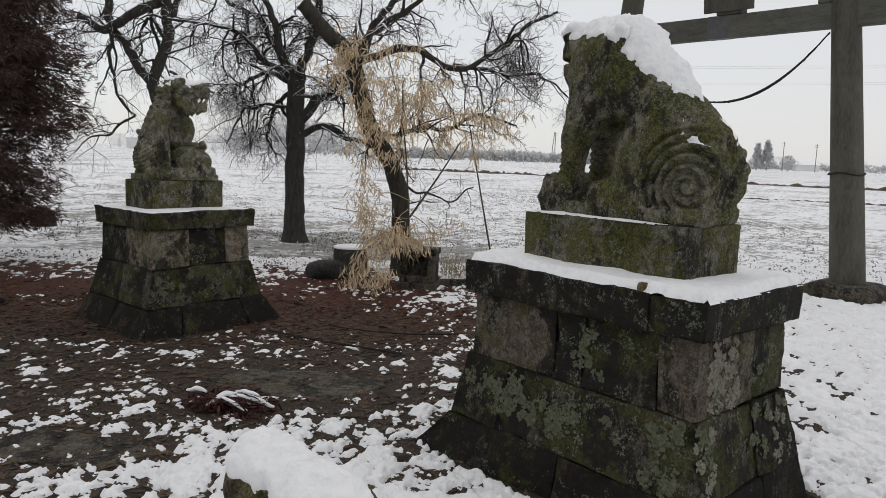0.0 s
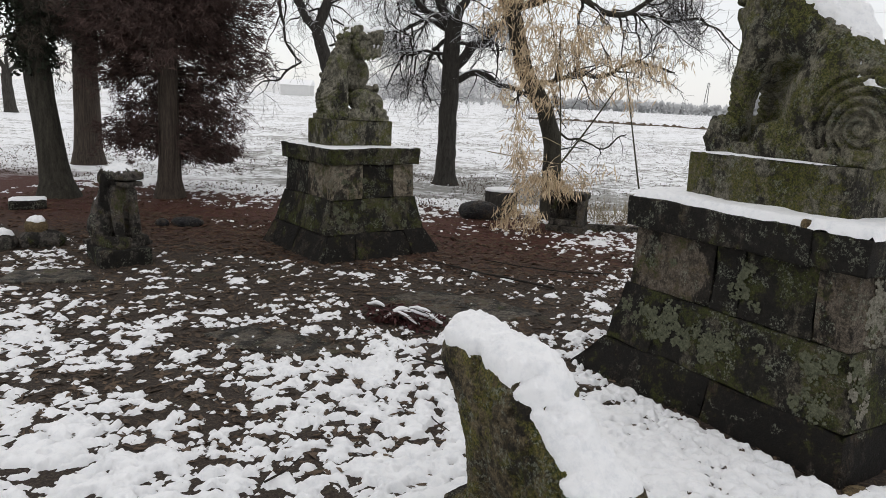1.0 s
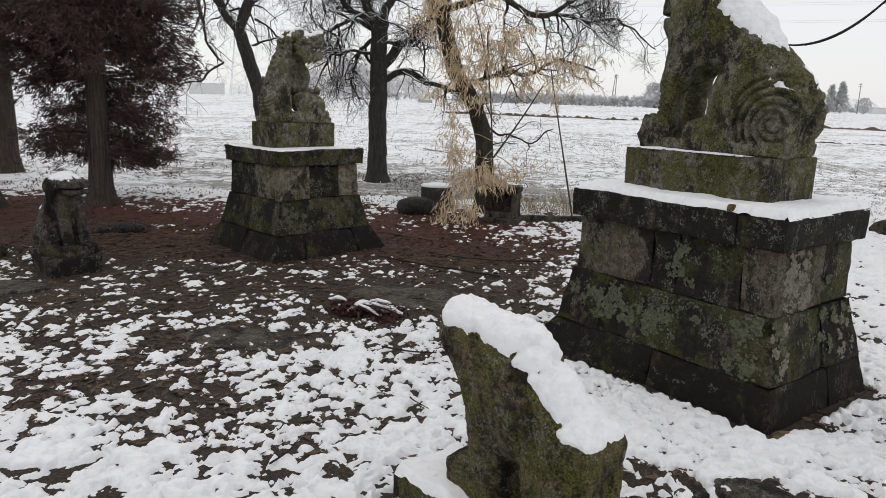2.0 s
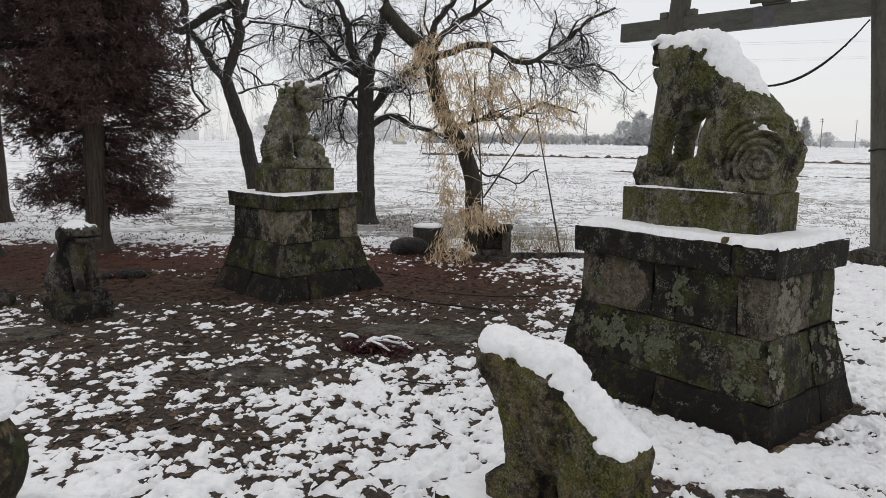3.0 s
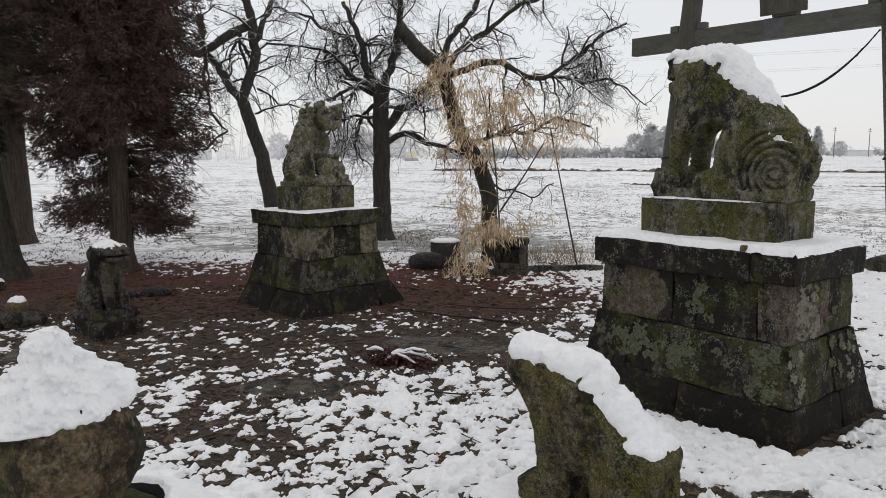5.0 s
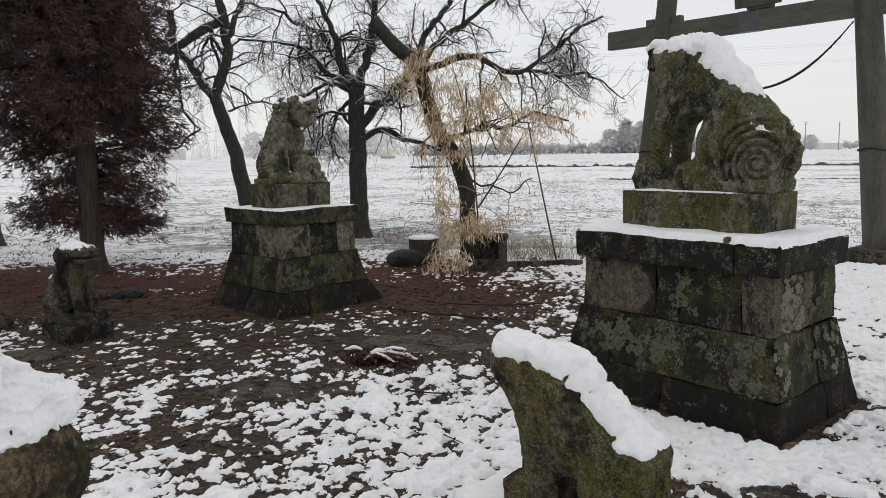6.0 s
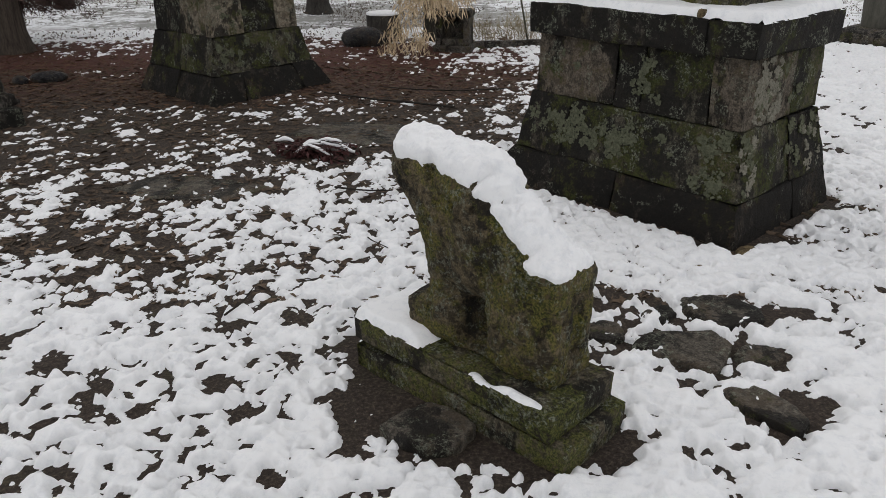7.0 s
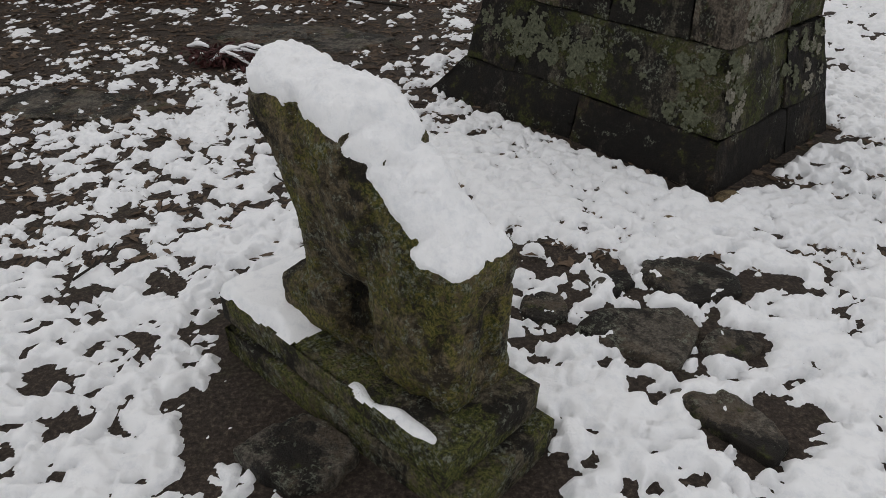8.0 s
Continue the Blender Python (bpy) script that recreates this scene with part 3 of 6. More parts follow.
        N = np.empty(len(P) * 3)
        me.vertices.foreach_get("normal", N)
        N = N.reshape(-1, 3)
        W = (noise3(P, 7, seed) - 0.5) * 1.4 + (noise3(P, 22, seed + 1) - 0.5) * 0.8 + (noise3(P, 60, seed + 2) - 0.5) * 0.6 + (noise3(P, 110, seed + 3) - 0.5) * 0.4
        P = P + N * (W * rough + (relief(P, N) if relief else 0.0))[:, None]
        me.vertices.foreach_set("co", P.ravel())
        me.update()
        return me


def ball(u, v, z, a, b, c):
    return ("ball", (u, v, z), (a, b, c))


def fuse(name, items, boxes, cell, material, rough, seed):
    """A loose stone: eggs and boxes fused into one skin."""
    reach = max(max(r) + max(abs(q) for q in c) for _, c, r in items) * 1.25
    k = Clay((-reach,) * 3, (reach,) * 3, cell)
    for _, c, r in items:
        k.add(k.egg(c, r), cell * 3)
    for c, h in boxes:
        k.add(k.slab(c, h, cell * 2), cell * 3)
    return k.skin(name, material, rough, seed)


def skin(me):
    n = len(me.vertices)
    P, N = np.empty(n * 3), np.empty(n * 3)
    me.vertices.foreach_get("co", P)
    me.vertices.foreach_get("normal", N)
    F = np.array([list(p.vertices) for p in me.polygons if len(p.vertices) == 4])
    return P.reshape(-1, 3), N.reshape(-1, 3), F


def snow_cap(me, m, mask, depth, label, name="snow_cap", lump=0.5, seed=0, soft=14):
    """Snow lying on the upper side of a mesh: its softened skin lifted where mask is positive."""
    P, N, F = skin(me)
    E = np.concatenate([F[:, [0, 1]], F[:, [1, 2]], F[:, [2, 3]], F[:, [3, 0]]])
    deg = np.maximum(np.bincount(E.ravel(), minlength=len(P)), 1)[:, None]

    def relax(A, n):
        for _ in range(n):
            S = np.zeros_like(A)
            np.add.at(S, E[:, 0], A[E[:, 1]])
            np.add.at(S, E[:, 1], A[E[:, 0]])
            A = 0.4 * A + 0.6 * S / deg
        return A

    Ps, Ns = relax(P, soft), relax(N, soft)
    Ns /= np.maximum(np.linalg.norm(Ns, axis=1, keepdims=True), 1e-6)
    q = mask(Ps, Ns) + 0.22 * (noise3(P, 14, seed + 20) - 0.5) + 0.18 * (noise3(P, 38, seed + 21) - 0.5) + 0.10 * (noise3(P, 75, seed + 25) - 0.5)
    k = step(q, 0.0, 0.16)[:, None]
    h = depth * (0.22 + 0.78 * step(q, 0.0, 0.7)) * (1 + lump * (noise3(P, 9, seed + 22) - 0.5) + 0.4 * lump * (noise3(P, 30, seed + 23) - 0.5))
    up = Ns * 0.6 + np.array([0, 0, 0.6])
    up /= np.maximum(np.linalg.norm(up, axis=1, keepdims=True), 1e-6)
    top = Ps + up * h[:, None] + (0.012 * (noise3(P, 70, seed + 24) - 0.5) + 0.008 * (noise3(P, 140, seed + 26) - 0.5))[:, None] * up
    V = (P - 0.006 * N) * (1 - k) + top * k
    F = F[(q[F] > 0).any(1)]
    used = np.unique(F)
    remap = np.zeros(len(V), int)
    remap[used] = np.arange(len(used))
    ob = part(name, array_mesh(name, V[used], remap[F], SNOW))
    ob.matrix_world = m
    return tagged(ob, label, "snow", kind="stuff")


def ledge_snow(m, a, b, z, depth, label, keep=lambda U, V: 1.0, cell=0.014, seed=0, over=-0.003, hole=None, power=0.5):
    """Snow on a rectangular ledge, thicker inside, rounded and wavy along its edge."""
    xs, ys = np.arange(-a - over, a + over + cell, cell), np.arange(-b - over, b + over + cell, cell)
    X, Y = np.meshgrid(xs, ys, indexing="ij")
    edge = np.minimum(a + over - np.abs(X), b + over - np.abs(Y)) + 0.022 * (noise2(X * 9, Y * 9, seed + 30) - 0.7) + 0.016 * (noise2(X * 34, Y * 34, seed + 33) - 0.6)
    q = np.minimum(step(edge, -0.002, 0.022), 1.0) * keep(X, Y)
    D = depth * np.clip(q, 0, 1) ** power * (0.8 + 0.3 * noise2(X * 7, Y * 7, seed + 31) + 0.12 * noise2(X * 30, Y * 30, seed + 32))
    V = np.stack([X, Y, z + D - 0.005], -1).reshape(-1, 3)
    F = grid_faces(len(xs), len(ys))
    ok = (D.ravel()[F] > 0.004).any(1)
    if hole:
        ok &= ~((np.abs(V[F][:, :, 0]) < hole[0] - cell) & (np.abs(V[F][:, :, 1]) < hole[1] - cell)).all(1)
    F = F[ok]
    used = np.unique(F)
    remap = np.zeros(len(V), int)
    remap[used] = np.arange(len(used))
    ob = part("snow_cap", array_mesh("snow_cap", V[used], remap[F], SNOW))
    ob.matrix_world = m
    return tagged(ob, label, "snow", kind="stuff")


def ridges(s, sharp=0.6):
    """Rounded ridges with narrow grooves, from -1 to 0.5."""
    return 0.5 - 1.5 * np.abs(np.cos(np.pi * s)) ** (2 / sharp)


def spiral(u, z, cu, cz, pitch, reach, way=1.0):
    """Ridges that wind out from a knob, fading past their reach."""
    d, a = np.hypot(u - cu, z - cz), np.arctan2(z - cz, u - cu)
    return ridges(d / pitch + way * a / (2 * np.pi) + 0.25, 0.75) * step(reach - d, 0.0, 0.04) * step(d, 0.018, 0.03) + 0.6 * (1 - step(d, 0.02, 0.034))


def lion_near():
    """The large seated lion that turns its head away; u runs forwards."""
    k = Clay((-0.62, -0.30, -0.03), (0.56, 0.30, 1.02), 0.0078)
    k.add(k.rod((-0.27, 0, 0.405), (0.03, 0, 0.675), 0.165, 0.185, 1.05))
    k.add(k.egg((-0.21, 0, 0.24), (0.25, 0.155, 0.23)), 0.05)
    k.add(k.egg((0.18, 0, 0.56), (0.16, 0.155, 0.18)), 0.06)
    # head with a heavy brow, square muzzle and shut jaw
    k.add(k.egg((0.15, 0, 0.785), (0.215, 0.175, 0.145)), 0.05)
    k.add(k.slab((0.30, -0.01, 0.79), (0.11, 0.125, 0.09), 0.07), 0.06)
    k.add(k.egg((0.31, -0.01, 0.705), (0.10, 0.115, 0.07)), 0.03)
    k.add(k.rod((0.27, 0, 0.68), (0.245, 0, 0.46), 0.105, 0.085, 1.2), 0.06)
    k.add(k.egg((0.345, 0, 0.885), (0.075, 0.13, 0.035), -12), 0.025)
    k.add(k.egg((0.395, -0.01, 0.825), (0.035, 0.06, 0.035)), 0.02)
    k.add(k.egg((0.30, 0.105, 0.845), (0.045, 0.03, 0.028), pair=True), 0.015)
    k.add(k.egg((0.26, 0.10, 0.69), (0.085, 0.05, 0.075), 20, pair=True), 0.03)
    k.add(k.egg((0.05, 0.155, 0.80), (0.085, 0.035, 0.06), -35, pair=True), 0.02)
    k.cut(k.slab((0.385, -0.01, 0.752), (0.07, 0.16, 0.005), 0.002, -6), 0.03)
    # forelegs and paws, the way between them and the haunch open
    k.add(k.rod((0.185, 0.10, 0.58), (0.25, 0.12, 0.36), 0.11, 0.066, 1.1, pair=True), 0.05)
    k.add(k.rod((0.25, 0.12, 0.37), (0.27, 0.125, 0.12), 0.062, 0.056, 1.2, pair=True), 0.03)
    k.add(k.slab((0.325, 0.125, 0.105), (0.105, 0.075, 0.085), 0.055, 8, pair=True), 0.03)
    for j in (-1, 0, 1):
        k.add(k.rod((0.33, 0.125 + 0.045 * j, 0.135), (0.415 - 0.012 * abs(j), 0.125 + 0.045 * j, 0.075), 0.03, 0.034, pair=True), 0.012)
    k.add(k.egg((-0.17, 0.12, 0.26), (0.185, 0.085, 0.235), 12, pair=True), 0.04)
    k.add(k.slab((-0.04, 0.135, 0.075), (0.17, 0.065, 0.075), 0.05, 4, pair=True), 0.03)
    k.add(k.egg((0.05, 0.14, 0.14), (0.075, 0.055, 0.06), pair=True), 0.03)
    k.add(k.slab((-0.03, 0, 0.032), (0.44, 0.195, 0.034), 0.015), 0.02)
    k.add(k.slab((-0.36, 0, 0.10), (0.105, 0.185, 0.10), 0.03), 0.03)
    k.cut(k.rod((0.095, 0.4, 0.255), (0.115, -0.4, 0.255), 0.092, 0.080), 0.02)
    k.cut(k.rod((0.085, 0.4, 0.35), (0.085, -0.10, 0.34), 0.080, 0.070), 0.02)
    k.cut(k.rod((0.105, 0.4, 0.43), (0.095, 0.0, 0.42), 0.050, 0.045), 0.02)
    # tail plume, broad and round, curled on both flanks
    k.add(k.egg((-0.365, 0, 0.265), (0.135, 0.165, 0.195), 18), 0.03)
    k.add(k.egg((-0.35, 0.12, 0.215), (0.165, 0.085, 0.185), 30, pair=True), 0.025)

    def relief(P, N):
        u, v, z = P[:, 0], P[:, 1], P[:, 2]
        side = step(np.abs(N[:, 1]), 0.2, 0.55)
        wob = 0.035 * (noise3(P, 6, 31) - 0.5)
        plume = step(-u, 0.17, 0.22) * step(z, 0.05, 0.09) * step(0.47 - z, 0.0, 0.05)
        rings = 0.021 * spiral(u + 0.3 * wob, z + 0.3 * wob, -0.415, 0.165, 0.044, 0.28) * side * plume
        strands = 0.008 * ridges((np.abs(v) * 1.1 + 0.3 * z + wob) / 0.045) * (1 - side) * step(-u, 0.40, 0.46) * step(z, 0.12, 0.16)
        groove = -0.016 * np.exp(-((np.hypot((u + 0.155) / 0.2, (z - 0.25) / 0.25) - 1) / 0.06) ** 2) * step(u, -0.20, -0.1) * step(z, 0.2, 0.26) * side
        locks = 0.006 * ridges((u * 0.8 - z * 0.5 + wob + 0.015 * np.sin(z * 25)) / 0.05) * step(z, 0.60, 0.70) * step(u, -0.12, -0.02) * step(0.28 - u, 0, 0.06)
        fur = 0.009 * ridges((z - 0.5 * u + 0.4 * wob) / 0.033) * step(u, 0.22, 0.26) * step(0.36 - z, 0.0, 0.04) * step(z, 0.16, 0.19)
        return rings + strands + groove + locks + fur

    return k.skin("lion_statue", STATUE_DARK, 0.009, 3, relief)


def lion_far():
    """The large open-mouthed lion on the farther pedestal, a paw on a small round form."""
    k = Clay((-0.44, -0.29, -0.03), (0.42, 0.29, 0.98), 0.0072)
    k.add(k.rod((-0.21, 0, 0.22), (-0.10, 0, 0.58), 0.135, 0.12, 1.15))
    k.add(k.egg((0.06, 0.05, 0.44), (0.135, 0.085, 0.17)), 0.04)
    # head turned a little to the yard
    T = -14
    k.add(k.egg((0.06, -0.03, 0.755), (0.14, 0.135, 0.125), 0, T), 0.04)
    k.add(k.slab((0.19, -0.06, 0.79), (0.095, 0.095, 0.055), 0.035, -3, T), 0.03)
    k.add(k.slab((0.18, -0.06, 0.648), (0.085, 0.085, 0.042), 0.022, 4, T), 0.02)
    k.add(k.egg((0.09, -0.05, 0.66), (0.10, 0.135, 0.075), 0, T), 0.03)
    k.add(k.egg((0.265, -0.075, 0.80), (0.035, 0.06, 0.035), 0, T), 0.015)
    k.add(k.egg((0.235, -0.07, 0.855), (0.06, 0.085, 0.027), 6, T), 0.015)
    k.cut(k.slab((0.245, -0.07, 0.708), (0.115, 0.2, 0.020), 0.010, 4, T), 0.012)
    k.add(k.egg((0.13, -0.05, 0.70), (0.06, 0.06, 0.05), 0, T), 0.02)
    for s in (-1, 1):
        v = -0.05 + s * 0.105
        k.add(k.egg((0.17, v + 0.008 * s, 0.815), (0.032, 0.026, 0.024), 0, T), 0.01)
        k.add(k.egg((0.19, v, 0.845), (0.055, 0.026, 0.018), 14, T), 0.01)
        k.add(k.egg((-0.02, v + 0.025 * s, 0.845), (0.065, 0.028, 0.045), 25, T), 0.012)
        k.add(k.rod((0.255, v - 0.04 * s, 0.735), (0.25, v - 0.04 * s, 0.70), 0.016, 0.009), 0.006)
        k.add(k.rod((0.24, v - 0.03 * s, 0.665), (0.235, v - 0.03 * s, 0.70), 0.016, 0.009), 0.006)
        for j in range(6):
            a = 0.9 + 0.75 * j
            k.add(k.egg((0.045 + 0.075 * math.cos(a), v + 0.022 * s, 0.72 + 0.08 * math.sin(a)), (0.034, 0.03, 0.03), 40 * j), 0.008)
        for j in range(4):
            k.add(k.rod((0.05 + 0.045 * j, v, 0.63), (0.0 + 0.05 * j, v + 0.005 * s, 0.545 + 0.012 * j), 0.026, 0.010), 0.008)
            k.add(k.egg((-0.085 - 0.012 * j, s * 0.10 - 0.02, 0.79 - 0.07 * j), (0.05, 0.045, 0.042), 30), 0.01)
    # the near foreleg stands straight, its fellow holds a round form
    k.add(k.egg((-0.15, -0.10, 0.52), (0.09, 0.065, 0.12)), 0.03)
    k.add(k.rod((-0.165, -0.15, 0.55), (-0.14, -0.18, 0.14), 0.056, 0.05), 0.02)
    k.add(k.egg((-0.09, -0.165, 0.06), (0.085, 0.05, 0.055)), 0.02)
    k.add(k.rod((0.07, 0.12, 0.52), (0.17, 0.13, 0.20), 0.065, 0.055), 0.03)
    k.add(k.egg((0.22, 0.10, 0.24), (0.085, 0.09, 0.10)), 0.015)
    k.cut(k.egg((0.02, -0.22, 0.44), (0.11, 0.25, 0.15)), 0.015)
    k.add(k.egg((0.05, 0.11, 0.40), (0.13, 0.07, 0.22)), 0.02)
    k.add(k.egg((0.09, -0.085, 0.185), (0.155, 0.095, 0.115), -6), 0.012)
    k.add(k.egg((0.20, -0.10, 0.16), (0.095, 0.08, 0.11)), 0.012)
    k.add(k.slab((0.14, -0.13, 0.07), (0.18, 0.05, 0.05), 0.035), 0.012)
    for j in range(4):
        k.add(k.egg((0.255 - 0.045 * j, -0.165, 0.085 + 0.012 * j), (0.03, 0.022, 0.032)), 0.008)
    for j in range(3):
        k.add(k.egg((0.245 + 0.02 * j, -0.02 + 0.045 * j, 0.325 - 0.015 * j), (0.032, 0.026, 0.034)), 0.008)
    k.add(k.egg((-0.20, 0.10, 0.18), (0.13, 0.085, 0.17), pair=True), 0.03)
    k.add(k.slab((-0.16, 0.15, 0.055), (0.14, 0.045, 0.05), 0.03, pair=True), 0.015)
    for j in range(7):
        k.add(k.rod((-0.24, 0.045 * math.sin(2.4 * j), 0.08 + 0.05 * j), (-0.33 + 0.006 * j, 0.05 * math.sin(2.4 * j), 0.115 + 0.05 * j), 0.05, 0.022), 0.012)
    k.add(k.slab((0.0, 0, 0.024), (0.335, 0.185, 0.026), 0.01), 0.01)

    def relief(P, N):
        u, v, z = P[:, 0], P[:, 1], P[:, 2]
        wob = 0.03 * (noise3(P, 7, 33) - 0.5)
        hair = 0.007 * ridges((u + 0.35 * z + wob) / 0.04) * step(-u, 0.0, 0.07) * step(z, 0.40, 0.50)
        fur = 0.006 * ridges((0.8 * u - z + wob) / 0.04) * step(0.30 - z, 0.0, 0.04) * step(z, 0.06, 0.09) * step(-u, 0.05, 0.1)
        return hair + fur

    return k.skin("lion_statue", STATUE, 0.006, 8, relief)


def lion_worn():
    """A small lion worn down to a stump of a head; its body leans to one side of the slab."""
    k = Clay((-0.46, -0.24, -0.03), (0.44, 0.18, 0.74), 0.0066)
    c = -0.045
    k.add(k.rod((-0.265, c, 0.285), (0.0, c, 0.515), 0.105, 0.108, 1.05))
    k.add(k.rod((0.0, c, 0.525), (0.265, c, 0.572), 0.10, 0.078, 1.15), 0.05)
    k.add(k.slab((-0.12, c, 0.425), (0.23, 0.108, 0.075), 0.05, 41), 0.05)
    k.add(k.rod((0.265, c, 0.545), (0.135, c, 0.395), 0.082, 0.085, 1.2), 0.05)
    k.add(k.rod((0.105, c, 0.46), (0.10, c, 0.14), 0.105, 0.095, 1.12), 0.05)
    k.add(k.rod((-0.02, c, 0.44), (-0.16, c, 0.26), 0.12, 0.11, 0.95), 0.05)
    k.add(k.slab((0.115, c, 0.075), (0.125, 0.128, 0.082), 0.045, -14), 0.018)
    k.add(k.slab((-0.245, c - 0.005, 0.185), (0.13, 0.122, 0.20), 0.06), 0.03)
    k.add(k.egg((-0.225, c + 0.085, 0.165), (0.125, 0.05, 0.185), 14), 0.03)
    k.add(k.egg((-0.225, c - 0.085, 0.165), (0.125, 0.05, 0.185), 14), 0.03)
    k.add(k.slab((-0.16, c, 0.02), (0.21, 0.105, 0.028), 0.015), 0.02)
    k.add(k.egg((-0.03, c + 0.015, 0.345), (0.15, 0.115, 0.17), 30), 0.05)
    # the hollow between paw and haunch, and the cleft under the tail
    k.cut(k.rod((-0.062, 0.3, 0.085), (-0.062, 0.02, 0.085), 0.058, 0.045), 0.025)
    k.cut(k.rod((-0.06, 0.3, 0.155), (-0.06, 0.03, 0.155), 0.030, 0.022), 0.025)
    k.cut(k.rod((-0.062, -0.4, 0.10), (-0.062, -0.10, 0.10), 0.058, 0.045), 0.025)
    k.cut(k.rod((-0.385, c - 0.01, 0.02), (-0.375, c - 0.03, 0.30), 0.012, 0.008), 0.03)

    def relief(P, N):
        u, v, z = P[:, 0], P[:, 1], P[:, 2]
        side = step(np.abs(N[:, 1]), 0.3, 0.7)
        line = -0.010 * np.exp(-((np.hypot((u + 0.235) / 0.14, (z - 0.17) / 0.24) - 1) / 0.07) ** 2) * step(u, -0.24, -0.16) * side
        pock = -0.012 * step(noise3(P, 26, 44), 0.70, 0.80) - 0.010 * step(noise3(P, 11, 45), 0.66, 0.80)
        return line + pock

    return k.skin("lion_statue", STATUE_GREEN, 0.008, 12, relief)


def lion_small():
    """A small seated lion with a broad flat muzzle, on a low block."""
    k = Clay((-0.34, -0.24, -0.03), (0.34, 0.24, 0.76), 0.0078)
    k.add(k.rod((-0.13, 0, 0.18), (-0.03, 0, 0.46), 0.135, 0.11, 1.05))
    k.add(k.egg((0.04, 0, 0.60), (0.135, 0.135, 0.095)), 0.04)
    k.add(k.slab((0.15, 0, 0.605), (0.085, 0.105, 0.038), 0.025), 0.025)
    k.add(k.slab((0.145, 0, 0.545), (0.08, 0.095, 0.022), 0.016), 0.012)
    k.add(k.egg((0.215, 0, 0.632), (0.03, 0.045, 0.024)), 0.012)
    k.add(k.egg((0.155, 0.065, 0.648), (0.045, 0.035, 0.022), pair=True), 0.012)
    k.cut(k.slab((0.19, 0, 0.571), (0.09, 0.2, 0.007), 0.003), 0.012)
    k.add(k.egg((-0.01, 0.125, 0.60), (0.05, 0.03, 0.07), -25, pair=True), 0.012)
    k.add(k.rod((0.01, 0.115, 0.56), (-0.03, 0.125, 0.40), 0.04, 0.022, pair=True), 0.015)
    k.add(k.egg((0.04, 0, 0.42), (0.10, 0.10, 0.13)), 0.03)
    k.add(k.rod((0.08, 0.08, 0.46), (0.135, 0.09, 0.07), 0.055, 0.042, pair=True), 0.02)
    k.add(k.slab((0.175, 0.09, 0.05), (0.065, 0.05, 0.045), 0.03, pair=True), 0.015)
    k.cut(k.rod((0.3, 0, 0.20), (0.02, 0, 0.20), 0.036, 0.036), 0.02)
    k.add(k.egg((-0.09, 0.11, 0.15), (0.13, 0.065, 0.145), 15, pair=True), 0.025)
    k.add(k.slab((0.0, 0.135, 0.045), (0.13, 0.045, 0.04), 0.03, pair=True), 0.015)
    k.add(k.egg((-0.19, 0, 0.24), (0.075, 0.09, 0.17)), 0.02)
    k.add(k.slab((0.0, 0, 0.018), (0.235, 0.175, 0.022), 0.01), 0.01)

    def relief(P, N):
        u, v, z = P[:, 0], P[:, 1], P[:, 2]
        return 0.007 * ridges((u - 0.3 * z + 0.03 * (noise3(P, 8, 35) - 0.5)) / 0.045) * step(-u, -0.05, 0.02) * step(z, 0.35, 0.45)

    return k.skin("lion_statue", ROCK, 0.006, 17, relief)


def place_statue(me, m, label):
    ob = part("lion_statue", me)
    ob.matrix_world = m
    return tagged(ob, label, "statue", "guardian lions")


M_B = pose(0.902, 3.541, 1.311, 0, 0, 131.5)
me_b = lion_near()
place_statue(me_b, M_B, "large dark mossy stone guardian lion with curled tail, snow-capped")
snow_cap(me_b, M_B, lambda P, N: np.minimum(6 * (P[:, 2] - np.interp(P[:, 0], [-0.38, -0.22, -0.06, 0.10, 0.45], [0.53, 0.615, 0.725, 0.84, 0.86])), 3 * (N[:, 2] - 0.05)), 0.05,
         "thick wet snow on the head and back of a stone lion", lump=0.7, seed=1, soft=8)
snow_cap(me_b, M_B, lambda P, N: np.minimum(np.minimum(2.0 * (N[:, 2] - 0.25), 6 * (-P[:, 0] - 0.40)), np.minimum(8 * (P[:, 2] - 0.33), 8 * (-0.03 - P[:, 1]))), 0.016, "thin snow on the rump of a stone lion", seed=2, soft=6)
snow_cap(me_b, M_B, lambda P, N: np.minimum(np.minimum(7 * (P[:, 2] - 0.345 - 0.25 * (P[:, 0] + 0.4)), 8 * (-0.335 - P[:, 0])), np.minimum(2.5 * (N[:, 2] - 0.08), 12 * (P[:, 1] - 0.135))), 0.022, "snow on the curled tail of a stone lion", seed=3, soft=26)
M_A = pose(-2.443, 6.529, 1.277, 0, 0, 38)
me_a = lion_far()
place_statue(me_a, M_A, "grey stone guardian lion with open jaws on a tall pedestal")
snow_cap(me_a, M_A, lambda P, N: np.minimum(2.0 * (N[:, 2] - 0.55), 8 * (P[:, 2] - 0.80)), 0.022, "thin snow on a stone lion's head", seed=4)

